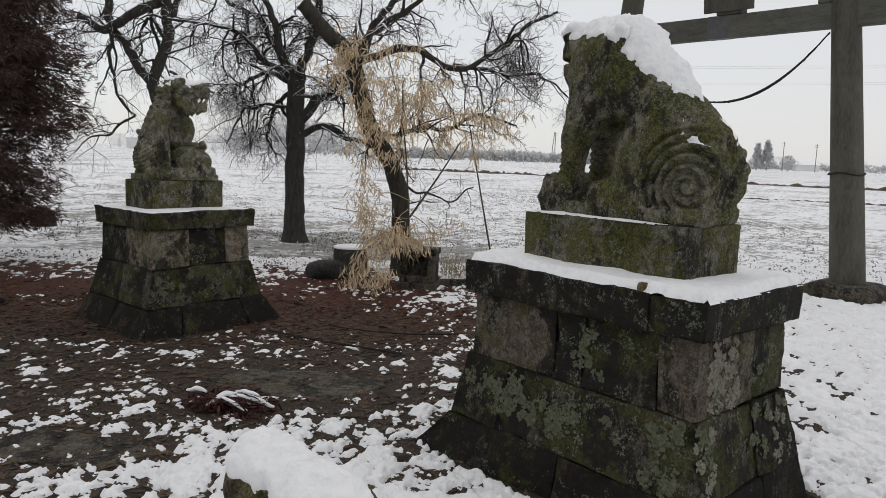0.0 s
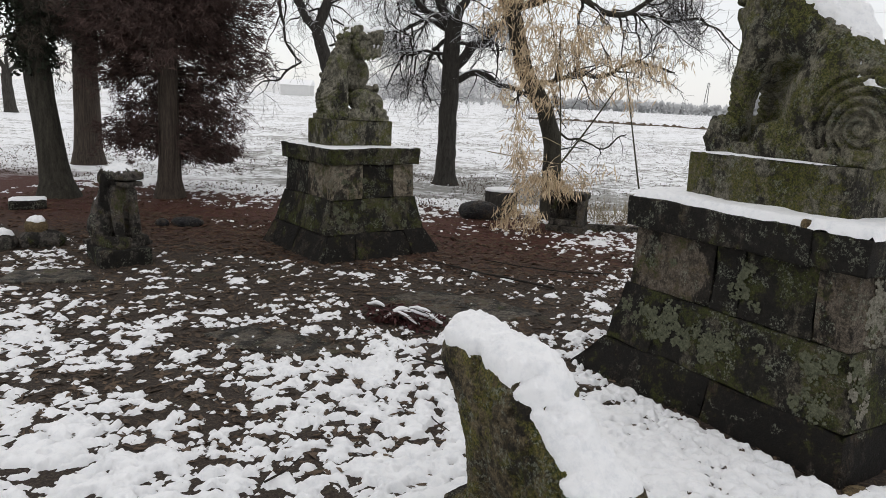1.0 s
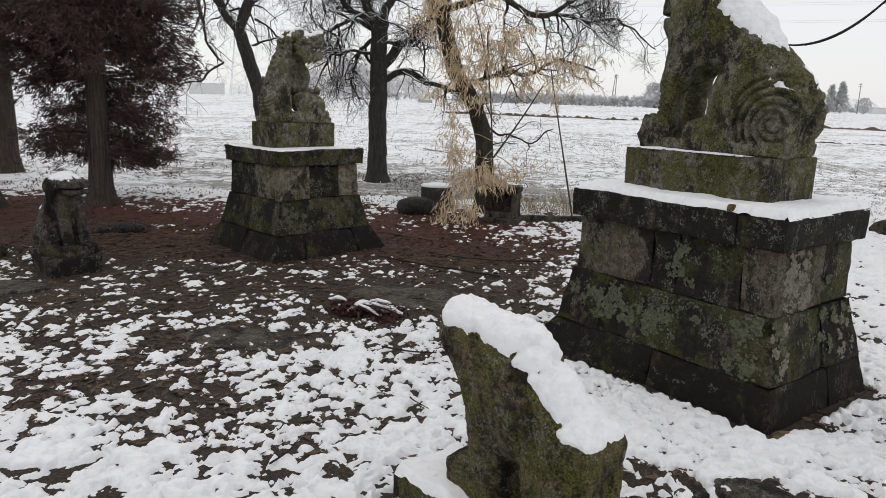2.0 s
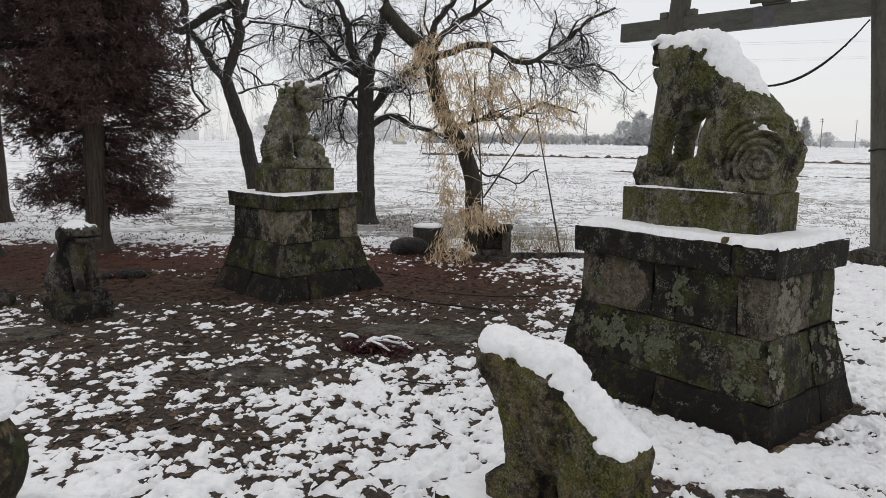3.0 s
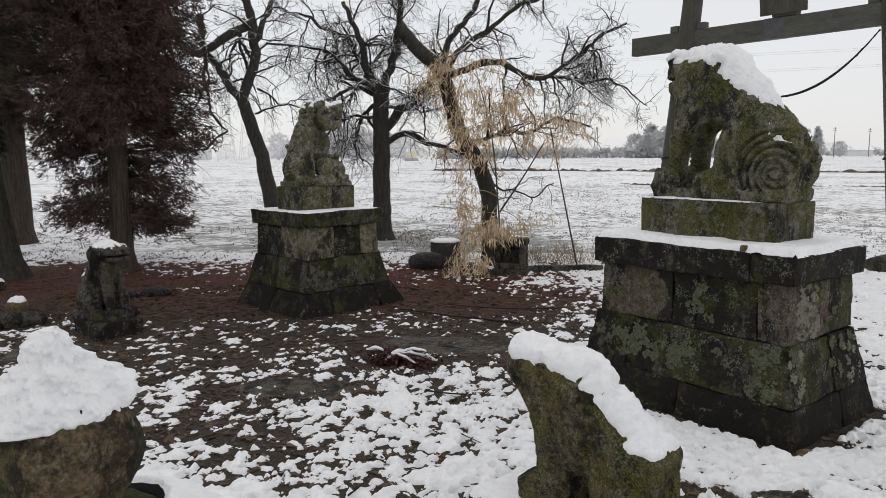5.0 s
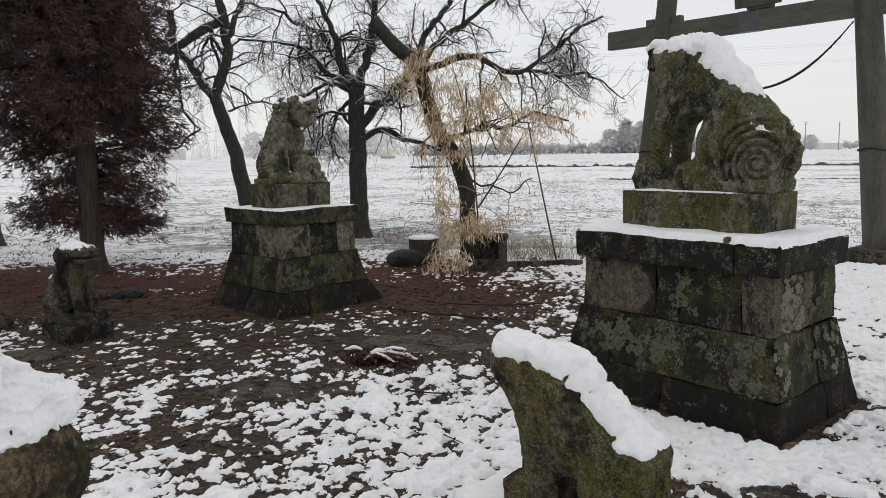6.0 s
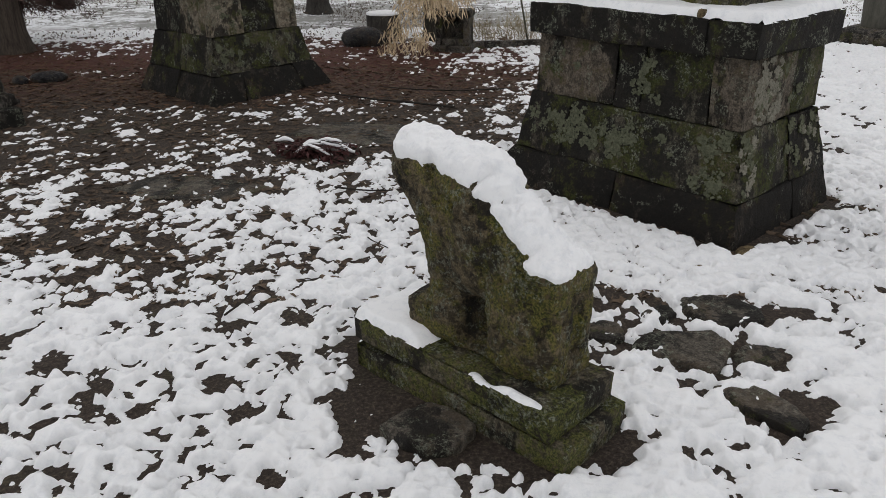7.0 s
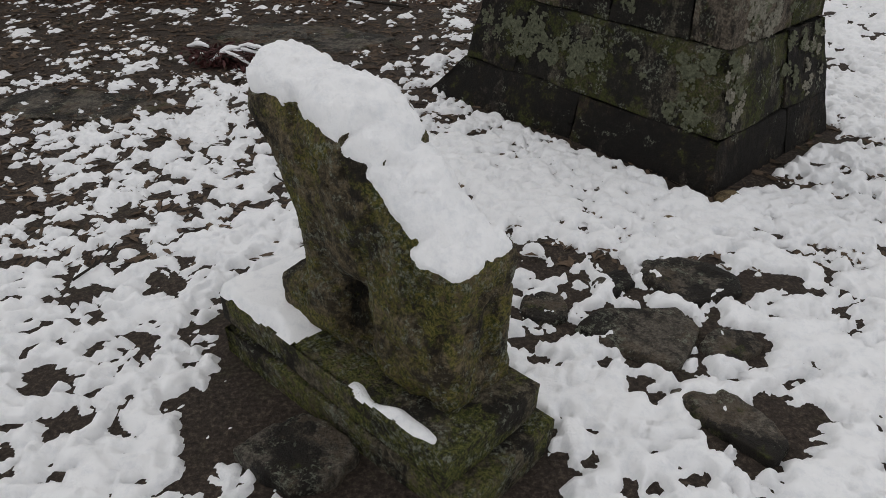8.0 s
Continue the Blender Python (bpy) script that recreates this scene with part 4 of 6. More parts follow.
# snow on the ledges of the two pedestals
ledge_snow(pose(0.902, 3.541, 0, 0, 0, -48.5), 0.683, 0.434, 1.043, 0.046, "snow along the ledge of a stone pedestal", seed=3, hole=(0.44, 0.2))
ledge_snow(pose(0.902, 3.541, 0, 0, 0, -48.5), 0.467, 0.24, 1.312, 0.016, "thin snow along the edge of a plinth", lambda U, V: step(-V, 0.17, 0.22) * step(0.44 - U, 0.0, 0.3) * (0.2 + noise2(U * 8, V * 3, 40)), seed=5, over=0.002, power=0.8)
ledge_snow(pose(-2.443, 6.529, 0, 0, 0, 49.6), 0.501, 0.494, 1.027, 0.014, "thin snow on a pedestal's cover slab", lambda U, V: np.clip(0.3 + noise2(U * 4, V * 4, 41), 0, 1), seed=6, hole=(0.34, 0.18))


def lichen_crust(parent, spots, material, seed):
    """Raised leafy crusts: small lobes crowd together on the battered faces, thickest in the middle of each spot (x, z, radius)."""
    rng = np.random.default_rng(seed)
    V, F, n = [], [], 0
    ring = np.linspace(0, 2 * np.pi, 7)[:-1]
    for x, z, R, face in spots:
        for _ in range(int(230 * (R / 0.045) ** 2)):
            rr, aa = R * 1.25 * math.sqrt(rng.random()), rng.uniform(0, 2 * np.pi)
            px, pz = x + rr * math.cos(aa), z + rr * math.sin(aa)
            keep = noise2(np.array([px * 40]), np.array([pz * 40]), seed)[0] * 0.6 + noise2(np.array([px * 110]), np.array([pz * 110]), seed)[0] * 0.4
            if keep < 0.33 + 0.22 * (rr / R) ** 2:
                continue
            r = rng.uniform(0.004, 0.0095)
            o, nrm = face(px, pz)
            t1 = np.array([1.0, 0, 0]) if abs(nrm[0]) < 0.7 else np.array([0, 1.0, 0])
            t1 = t1 - nrm * (t1 @ nrm)
            t1 /= np.linalg.norm(t1)
            t2 = np.cross(nrm, t1)
            h = rng.uniform(0.003, 0.010)
            lean = rng.normal(0, 0.35, 2)
            P = [o + nrm * h * (0.35 + lean[0] * math.cos(a) + lean[1] * math.sin(a)) + r * (math.cos(a) * t1 + math.sin(a) * t2) * rng.uniform(0.6, 1.3) for a in ring] + [o + nrm * h]
            V += P
            F += [(n + k, n + (k + 1) % 6, n + 6) for k in range(6)]
            n += 7
    ob = part("lichen", array_mesh("lichen", V, F, material), parent, "pale grey-green leafy lichen crusts")
    return tagged(ob, kind="stuff")


def near_face(b, z0, z1, o0, o1):
    slope = (o1 - o0) / (z1 - z0)
    nrm = np.array([0, -1.0, -slope]) / math.hypot(1, slope)
    return lambda x, z: (np.array([x, -(b + o0 + slope * (z - z0)) - 0.001, z]), nrm)


def end_face(a, z0, z1, o0, o1):
    slope = (o1 - o0) / (z1 - z0)
    nrm = np.array([1.0, 0, -slope]) / math.hypot(1, slope)
    return lambda y, z: (np.array([a + o0 + slope * (z - z0) + 0.001, y, z]), nrm)


_b2, _b3 = near_face(0.434, 0.21, 0.54, 0.04, -0.022), near_face(0.434, 0.54, 0.877, -0.034, -0.046)
_e2, _e3 = end_face(0.683, 0.21, 0.54, 0.04, -0.022), end_face(0.683, 0.54, 0.877, -0.034, -0.046)
_g = np.random.default_rng(77)
_band = [(-0.50 + 0.05 * k + _g.normal(0, 0.015), 0.43 - 0.05 * abs(math.sin(k * 0.8)) + _g.normal(0, 0.03), _g.uniform(0.035, 0.065), _b2) for k in range(13)]
_band += [(-0.50 + 0.05 * k + _g.normal(0, 0.015), 0.33 + _g.normal(0, 0.03), _g.uniform(0.025, 0.045), _b2) for k in range(11)] + [(0.26, 0.44, 0.035, _b2), (0.33, 0.36, 0.02, _b2), (-0.62, 0.42, 0.045, _b2), (-0.6, 0.34, 0.03, _b2)]
_band += [(0.10 + _g.normal(0, 0.05), 0.70 + _g.normal(0, 0.07), _g.uniform(0.02, 0.045), _b3) for k in range(9)] + [(-0.45 + _g.normal(0, 0.04), 0.74 + _g.normal(0, 0.04), 0.022, _b3) for k in range(3)]
_band += [(0.58 + _g.normal(0, 0.04), _g.uniform(0.24, 0.52), _g.uniform(0.022, 0.045), _b2) for k in range(10)]
_band += [(-0.38 + _g.normal(0, 0.05), _g.uniform(0.24, 0.52), _g.uniform(0.02, 0.04), _e2) for k in range(8)] + [(0.2 + _g.normal(0, 0.08), _g.uniform(0.24, 0.52), 0.04, _e2) for k in range(7)]
_band += [(-0.25 + 0.08 * k, 0.62 + 0.06 * (k % 4), 0.03, _e3) for k in range(6)]
lichen_crust(bpy.data.objects["guardian_pedestal"], _band, LICHEN, 78)
_pale = [(_g.uniform(-0.30, -0.05), _g.uniform(0.56, 0.86), _g.uniform(0.012, 0.026), _e3) for k in range(70)] + [(_g.uniform(-0.42, -0.28), _g.uniform(0.25, 0.50), _g.uniform(0.015, 0.03), _e2) for k in range(12)] + [(_g.uniform(0.2, 0.4), _g.uniform(0.25, 0.5), _g.uniform(0.015, 0.03), _e2) for k in range(12)]
lichen_crust(bpy.data.objects["guardian_pedestal"], _pale, LICHEN_PALE, 80)
_a2, _a3 = near_face(0.494, 0.235, 0.554, 0.05, -0.02), near_face(0.494, 0.554, 0.875, -0.03, -0.042)
_band = [(_g.uniform(-0.45, 0.45), _g.uniform(0.3, 0.52), _g.uniform(0.015, 0.035), _a2) for k in range(16)] + [(_g.uniform(-0.45, -0.1), _g.uniform(0.6, 0.84), _g.uniform(0.012, 0.028), _a3) for k in range(10)]
lichen_crust(far, _band, LICHEN, 79)


# ---- the worn lion in front, on two slabs ----
def low_base(name, m, layers, label, mat):
    th = thing(name, m, label, "statue base")
    for k, (u0, u1, v0, v1, z0, z1, yaw) in enumerate(layers):
        me = stone_block("slab", ((u1 - u0) / 2, (v1 - v0) / 2, (z1 - z0) / 2), mat, None, 22, 0.006, 0.003, 50 + 7 * k + len(label), 0.008)
        part("slab", me, th).matrix_local = pose((u0 + u1) / 2, (v0 + v1) / 2, (z0 + z1) / 2, 0, 0, yaw)
    return th


M_CB = pose(-0.27, 1.525, 0, 0, 0, 136.4)
low_base("statue_base", M_CB, [(-0.495, 0.41, -0.18, 0.165, -0.03, 0.09, 1.5), (-0.448, 0.43, -0.176, 0.16, 0.093, 0.19, 0)], "two mossy stone slabs stacked under a worn lion", BASE_GREEN)
M_C = pose(-0.27, 1.525, 0.188, 0, 0, 136.4)
me_c = lion_worn()
place_statue(me_c, M_C, "worn mossy stone lion without a face, snow on its back")
snow_cap(me_c, M_C, lambda P, N: np.minimum(np.minimum(2.2 * (N[:, 2] - 0.46), 7 * (P[:, 2] - 0.34)), np.minimum(9 * (P[:, 0] + 0.39), 9 * (P[:, 1] + 0.145))), 0.036, "thick snow lying down the back of a worn stone lion", lump=0.3, seed=7, soft=22)
ledge_snow(M_CB, 0.425, 0.1725, 0.19, 0.045, "snow on the slab before a worn lion's feet", lambda U, V: step(U - 0.35 * V + 0.05 * (noise2(U * 12, V * 12, 44) - 0.5), 0.04, 0.14), cell=0.007, seed=8, over=-0.012)
ledge_snow(M_CB, 0.425, 0.1725, 0.19, 0.022, "narrow strip of snow along a slab edge", lambda U, V: step(V + 0.05 * (noise2(U * 14, V * 14, 43) - 0.5), 0.128, 0.155) * step(-0.10 - U, 0.0, 0.06) * np.clip(1.8 * noise2(U * 11, V * 5, 42) + 0.1, 0, 1), cell=0.005, seed=9, over=-0.008, power=1.0)

# ---- the small lion facing the yard ----
M_DB = pose(-4.07, 5.12, 0, 0, 0, -42)
low_base("statue_base", M_DB, [(-0.29, 0.27, -0.21, 0.21, -0.03, 0.14, 0)], "low dark stone block under a small lion", STONE_SLAB)
M_D = pose(-4.09, 5.14, 0.139, 0, 0, -14)
me_d = lion_small()
place_statue(me_d, M_D, "small mossy stone lion with a flat muzzle on a low block")
snow_cap(me_d, M_D, lambda P, N: np.minimum(2.2 * (N[:, 2] - 0.45), 8 * (P[:, 2] - 0.635)), 0.016, "snow on a small stone lion's head", seed=10)
snow_cap(me_d, M_D, lambda P, N: np.minimum(2.2 * (N[:, 2] - 0.6), np.minimum(8 * (0.5 - P[:, 2]), 8 * (P[:, 2] - 0.3))), 0.014, "flecks of snow on a small stone lion", seed=11)


# ---- lathe and tube helpers ----
def lathe(name, profile, material, sides=40, wobble=0.0, seed=0, square=0.0):
    """A turned form. square: 0 round, 1 four-sided."""
    prof = np.array(profile)
    ang = np.linspace(0, 2 * np.pi, sides, endpoint=False)
    k = 1 / np.maximum(np.abs(np.cos(ang)), np.abs(np.sin(ang)))
    k = 1 + (k - 1) * square
    V = np.stack([prof[:, None, 0] * np.cos(ang) * k, prof[:, None, 0] * np.sin(ang) * k, np.repeat(prof[:, 1:], sides, 1)], -1).reshape(-1, 3)
    if wobble:
        N = V * np.array([1, 1, 0]) / np.maximum(np.linalg.norm(V[:, :2], axis=1, keepdims=True), 1e-4)
        V = V + N * ((noise3(V, 8, seed) - 0.5) * 2 * wobble + (noise3(V, 30, seed) - 0.5) * wobble + (noise3(V, 75, seed) - 0.5) * wobble * 0.7 + (noise3(V, 170, seed) - 0.5) * wobble * 0.4)[:, None]
        V[:, 2] += (noise3(V, 9, seed + 1) - 0.5) * wobble
    i = np.arange(len(prof) * sides).reshape(len(prof), sides)
    F = np.stack([i[:-1], np.roll(i[:-1], -1, 1), np.roll(i[1:], -1, 1), i[1:]], -1).reshape(-1, 4)
    return array_mesh(name, V, F, material)


class Tubes:
    """Collects tapered tubes and turns them into one mesh."""

    def __init__(self):
        self.V, self.F, self.n = [], [], 0

    def add(self, pts, radii, sides=5):
        P = np.asarray(pts, float)
        R = np.asarray(radii, float)
        T = np.gradient(P, axis=0)
        T /= np.maximum(np.linalg.norm(T, axis=1, keepdims=True), 1e-9)
        ref = np.array([0.31, 0.22, 0.92]) if abs(T[0, 2]) < 0.8 else np.array([0.9, 0.3, 0.1])
        A = np.cross(T, ref)
        A /= np.maximum(np.linalg.norm(A, axis=1, keepdims=True), 1e-9)
        B = np.cross(T, A)
        ang = np.linspace(0, 2 * np.pi, sides, endpoint=False)
        ring = P[:, None] + R[:, None, None] * (np.cos(ang)[None, :, None] * A[:, None] + np.sin(ang)[None, :, None] * B[:, None])
        i = np.arange(len(P) * sides).reshape(len(P), sides) + self.n
        self.F.append(np.stack([i[:-1], i[1:], np.roll(i[1:], -1, 1), np.roll(i[:-1], -1, 1)], -1).reshape(-1, 4))
        self.V.append(ring.reshape(-1, 3))
        self.n += len(P) * sides

    def mesh(self, name, material, lumps=0.0):
        V = np.concatenate(self.V)
        if lumps:
            V = V + (np.stack([noise3(V, 6, 1), noise3(V, 6, 2), noise3(V, 6, 3)], -1) - 0.5) * lumps + (np.stack([noise3(V, 22, 1), noise3(V, 22, 2), noise3(V, 22, 3)], -1) - 0.5) * lumps * 0.5
        return array_mesh(name, V, np.concatenate(self.F), material)


def spline(pts, n):
    """A smooth line through a few points."""
    P = np.asarray(pts, float)
    if len(P) == 2:
        return P[0] + (P[1] - P[0]) * np.linspace(0, 1, n)[:, None]
    Q = np.concatenate([[2 * P[0] - P[1]], P, [2 * P[-1] - P[-2]]])
    out = []
    for s in np.linspace(0, len(P) - 1 - 1e-6, n):
        k, t = int(s), s - int(s)
        a, b, c, d = Q[k:k + 4]
        out.append(0.5 * (2 * b + (c - a) * t + (2 * a - 5 * b + 4 * c - d) * t * t + (3 * b - a - 3 * c + d) * t ** 3))
    return np.array(out)


# ---- stone lantern beside the camera ----
def stone_lantern(x, y):
    th = thing("stone_lantern", pose(x, y, 0, 0, 0, 20), "rounded stone lantern top heaped with snow", "stone lantern")
    jz = 1.105
    k = Clay((-0.14, -0.14, -0.03), (0.14, 0.14, 0.23), 0.0038)
    k.add(k.egg((0, 0, 0.088), (0.101, 0.101, 0.096)))
    k.add(k.rod((0, 0, 0.10), (0, 0, 0.195), 0.075, 0.012), 0.04)
    k.add(k.rod((0, 0, -0.02), (0, 0, 0.03), 0.055, 0.07), 0.03)
    for j in range(4):
        a = 0.9 + j * math.pi / 2
        k.cut(k.egg((0.128 * math.cos(a), 0.128 * math.sin(a), 0.085), (0.034, 0.034, 0.05)), 0.03)
    me = k.skin("jewel", LANTERN, 0.006, 5)
    part("jewel", me, th, "round weathered finial stone with worn hollows").matrix_local = pose(0, 0, jz)
    part("collar", lathe("collar", [(0.03, 1.04), (0.125, 1.045), (0.138, 1.066), (0.120, 1.084), (0.075, 1.096), (0.05, 1.11)], LANTERN, 40, 0.008, 6), th)
    roof = [(0.05, 0.90), (0.27, 0.90), (0.285, 0.925), (0.24, 0.975), (0.17, 1.03), (0.12, 1.06), (0.03, 1.068)]
    part("roof", lathe("roof", roof, LANTERN, 48, 0.006, 7, 0.35), th)
    part("firebox", lathe("firebox", [(0.02, 0.66), (0.14, 0.66), (0.14, 0.90), (0.02, 0.90)], LANTERN, 40, 0.004, 8, 0.8), th)
    part("platform", lathe("platform", [(0.02, 0.56), (0.13, 0.56), (0.20, 0.61), (0.205, 0.66), (0.02, 0.66)], LANTERN, 40, 0.004, 9, 0.3), th)
    part("shaft", lathe("shaft", [(0.02, 0.12), (0.11, 0.12), (0.095, 0.2), (0.09, 0.34), (0.1, 0.5), (0.11, 0.56), (0.02, 0.56)], LANTERN, 32, 0.004, 10), th)
    part("foot", lathe("foot", [(0.02, -0.03), (0.22, -0.03), (0.22, 0.05), (0.15, 0.12), (0.02, 0.12)], LANTERN, 40, 0.006, 11, 0.3), th)
    cone = spline([(0.072, jz + 0.150), (0.090, jz + 0.150), (0.093, jz + 0.166), (0.076, jz + 0.192), (0.050, jz + 0.220), (0.029, jz + 0.246), (0.013, jz + 0.265), (0.0, jz + 0.271)], 90)
    me = lathe("snow_cap", [tuple(p) for p in cone], SNOW, 260, 0.022, 12)
    tagged(part("snow_cap", me), "pointed heap of fresh snow on a lantern finial", "snow", kind="stuff").matrix_world = pose(x, y, 0, 0, 0, 0)
    rs = spline([(0.288, 0.928), (0.275, 0.965), (0.2, 1.045), (0.145, 1.085), (0.13, 1.082)], 24)
    me = lathe("snow_cap", [tuple(p) for p in rs], SNOW, 90, 0.012, 14, 0.35)
    tagged(part("snow_cap", me), "snow on the lantern roof below its finial", "snow", kind="stuff").matrix_world = pose(x, y, 0, 0, 0, 20)


stone_lantern(-1.19, -0.245)


# ---- torii gate ----
def torii():
    L, R = Vector((2.60, 11.36, 0)), Vector((4.98, 8.86, 0))
    mid, d = (L + R) / 2, (R - L)
    yaw = math.degrees(math.atan2(d.y, d.x))
    half = d.length / 2
    th = thing("torii_gate", pose(mid.x, mid.y, 0, 0, 0, yaw), "weathered grey shrine gate with two leaning round posts", "torii gate")

    def bar(name, x0, x1, y0, y1, z0, z1, mat, label="", seed=1, tilt=0):
        me = stone_block(name, ((x1 - x0) / 2, (y1 - y0) / 2, (z1 - z0) / 2), mat, None, 8, 0.012, 0.002, seed)
        ob = part(name, me, th, label)
        ob.matrix_local = pose((x0 + x1) / 2, (y0 + y1) / 2, (z0 + z1) / 2, tilt, 0, 0)
        return ob

    for s, out in ((-1, 0.20), (1, 0.05)):
        t = Tubes()
        zs = np.linspace(0.14, 4.3, 16)
        t.add(np.stack([s * (half + out - 0.10 * (zs - 0.14)), 0 * zs, zs], -1), 0.205 - 0.012 * zs, 40)
        post = part("post", t.mesh("post", POST), th)
        part("post_base", lathe("post_base", [(0.02, -0.02), (0.40, -0.02), (0.43, 0.08), (0.39, 0.15), (0.30, 0.19), (0.02, 0.2)], ROCK, 40, 0.008, 3 + s, 0.85), th, "low square stone block at the foot of a post").matrix_local = pose(s * (half + out), 0, 0)
        w = Tubes()
        ang = np.linspace(0, 2 * np.pi, 33)
        r = 0.2
        w.add(np.stack([s * (half + out - 0.14) + r * np.cos(ang), r * np.sin(ang), 1.52 + 0.015 * np.sin(3 * ang)], -1), np.full(33, 0.011), 6)
        part("wire_band", w.mesh("wire_band", ROPE), post)
        for q in (-1, 1):
            bar("wedge", s * (half + out - 0.34) + q * 0.24 - 0.075, s * (half + out - 0.34) + q * 0.24 + 0.075, -0.06, 0.06, 3.585, 3.69, BEAM, "", 20 + s + q)
    bar("tie_beam", -half - 0.92, half + 0.92, -0.075, 0.075, 3.285, 3.585, BEAM, "long square tie beam pushed through both posts", 31)
    bar("centre_strut", -0.17, 0.17, -0.1, 0.1, 3.585, 4.3, POST, "", 32)
    bar("tablet", -0.34, 0.34, -0.17, -0.11, 3.62, 4.22, POST, "dark blank name tablet leaning from the strut", 33, 8)
    bar("metal_band", -0.30, 0.02, -0.079, 0.079, 3.283, 3.587, BAND, "dull metal sheet round the tie beam", 34)
    bar("lower_lintel", -half - 1.15, half + 1.15, -0.12, 0.12, 4.3, 4.52, POST, "", 35)
    bar("top_lintel", -half - 1.35, half + 1.35, -0.17, 0.17, 4.523, 4.75, POST, "", 36)
    # a sagging rope between the posts
    r = Tubes()
    k = np.linspace(-1, 1, 50)
    xs = k * (half - 0.40)
    z = 2.42 + 0.80 * np.abs(k) ** 2.1
    p = np.stack([xs, np.full(50, -0.14), z], -1)
    r.add(p, 0.013 + 0.006 * np.sin(k * 150), 6)
    r.add(p + np.stack([0 * k, 0.014 * np.sin(k * 90), 0.016 * np.cos(k * 90)], -1), np.full(50, 0.008), 5)
    ob = part("rope", r.mesh("rope", ROPE))
    ob.matrix_world = pose(mid.x, mid.y, 0, 0, 0, yaw)
    tagged(ob, "black frayed rope sagging between the gate posts", "rope")


torii()


# ---- bare trees ----
def sway(rng, p, d, length, n, wander, lift=0.0):
    """A crooked line from p along d."""
    out = [np.array(p, float)]
    d = np.array(d, float) / np.linalg.norm(d)
    for _ in range(n):
        d = d + rng.normal(0, wander, 3) + np.array([0, 0, lift])
        d /= np.linalg.norm(d)
        out.append(out[-1] + d * length / n)
    return np.array(out)


def twigs(rng, tubes, line, r0, r1, count, length, levels, droop, spread=1.0, flat_to=None):
    """Side shoots along a limb, and shoots on the shoots."""
    for _ in range(count):
        f = rng.uniform(0.15, 1.0)
        k = f * (len(line) - 1)
        i = min(int(k), len(line) - 2)
        p = line[i] + (line[i + 1] - line[i]) * (k - i)
        t = line[i + 1] - line[i]
        t /= max(np.linalg.norm(t), 1e-6)
        side = rng.normal(0, 1, 3)
        if flat_to is not None:
            side -= 0.45 * flat_to * (side @ flat_to)
        side -= t * (side @ t)
        side /= np.linalg.norm(side)
        d = t * rng.uniform(0.3, 0.9) + side * spread + np.array([0, 0, rng.uniform(-0.2, 0.35)])
        L = length * rng.uniform(0.45, 1.15) * (1.15 - 0.5 * f)
        q = sway(rng, p, d, L, 7, 0.27, droop)
        r = min((r0 + (r1 - r0) * f) * 0.62, 0.026 * L * levels / 3 + 0.002)
        tubes.add(q, np.linspace(r, max(0.0022, r * 0.35), len(q)), 4 if r > 0.008 else 3)
        if levels > 1:
            twigs(rng, tubes, q, r, r * 0.35, max(3, int(count * 0.40)), length * 0.52, levels - 1, droop * 1.2, spread, flat_to)


def bare_tree(name, x, y, right, limbs, label, seed, count=9, length=0.9, levels=3, droop=0.0, bark_mat=BARK_DARK, depth=0.5, scale=1.0, eye=1.595, lean_y=0.0):
    """limbs: (thickness at start and end, [(sideways, up), ...]); the first is the trunk. Sideways runs along 'right'."""
    rng = np.random.default_rng(seed)
    th = thing(name, pose(x, y, 0), label, "tree")
    r = np.array([right[0], right[1], 0.0])
    fwd = np.array([-right[1], right[0], 0.0])
    tw = Tubes()
    for n, (r0, r1, pts, shoots) in enumerate(limbs):
        P = []
        bend = rng.uniform(-depth, depth) if n else lean_y
        for k, (s, z) in enumerate(pts):
            zz = eye + (z - eye) * scale
            f = k / (len(pts) - 1)
            P.append(r * s * scale + fwd * bend * f * scale + np.array([0, 0, zz]))
        line = spline(P, 9 * len(pts))
        f = np.linspace(0, 1, len(line))
        kink = np.stack([noise3(line, 2.6, 3 * n + j) + 0.5 * noise3(line, 7.0, 3 * n + j) - 0.75 for j in range(3)], -1)
        line = line + kink * (0.05 if n == 0 else 0.17) * np.minimum(f * 4, 1)[:, None]
        rad = (r0 + (r1 - r0) * f) * scale
        if n == 0:
            rad = rad + 0.09 * scale * np.exp(-f * 14)
        t = Tubes()
        t.add(line, rad, 18 if n == 0 else 12)
        part("trunk" if n == 0 else "limb", t.mesh("limb", bark_mat, 0.022 * scale), th)
        if shoots:
            twigs(rng, tw, line, rad[0], rad[-1], int(count * shoots), length * scale, levels, droop, 1.0, fwd)
    tagged(part("twigs", tw.mesh("twigs", TWIG), th, "fine frosted twigs"), kind="stuff")
    return th


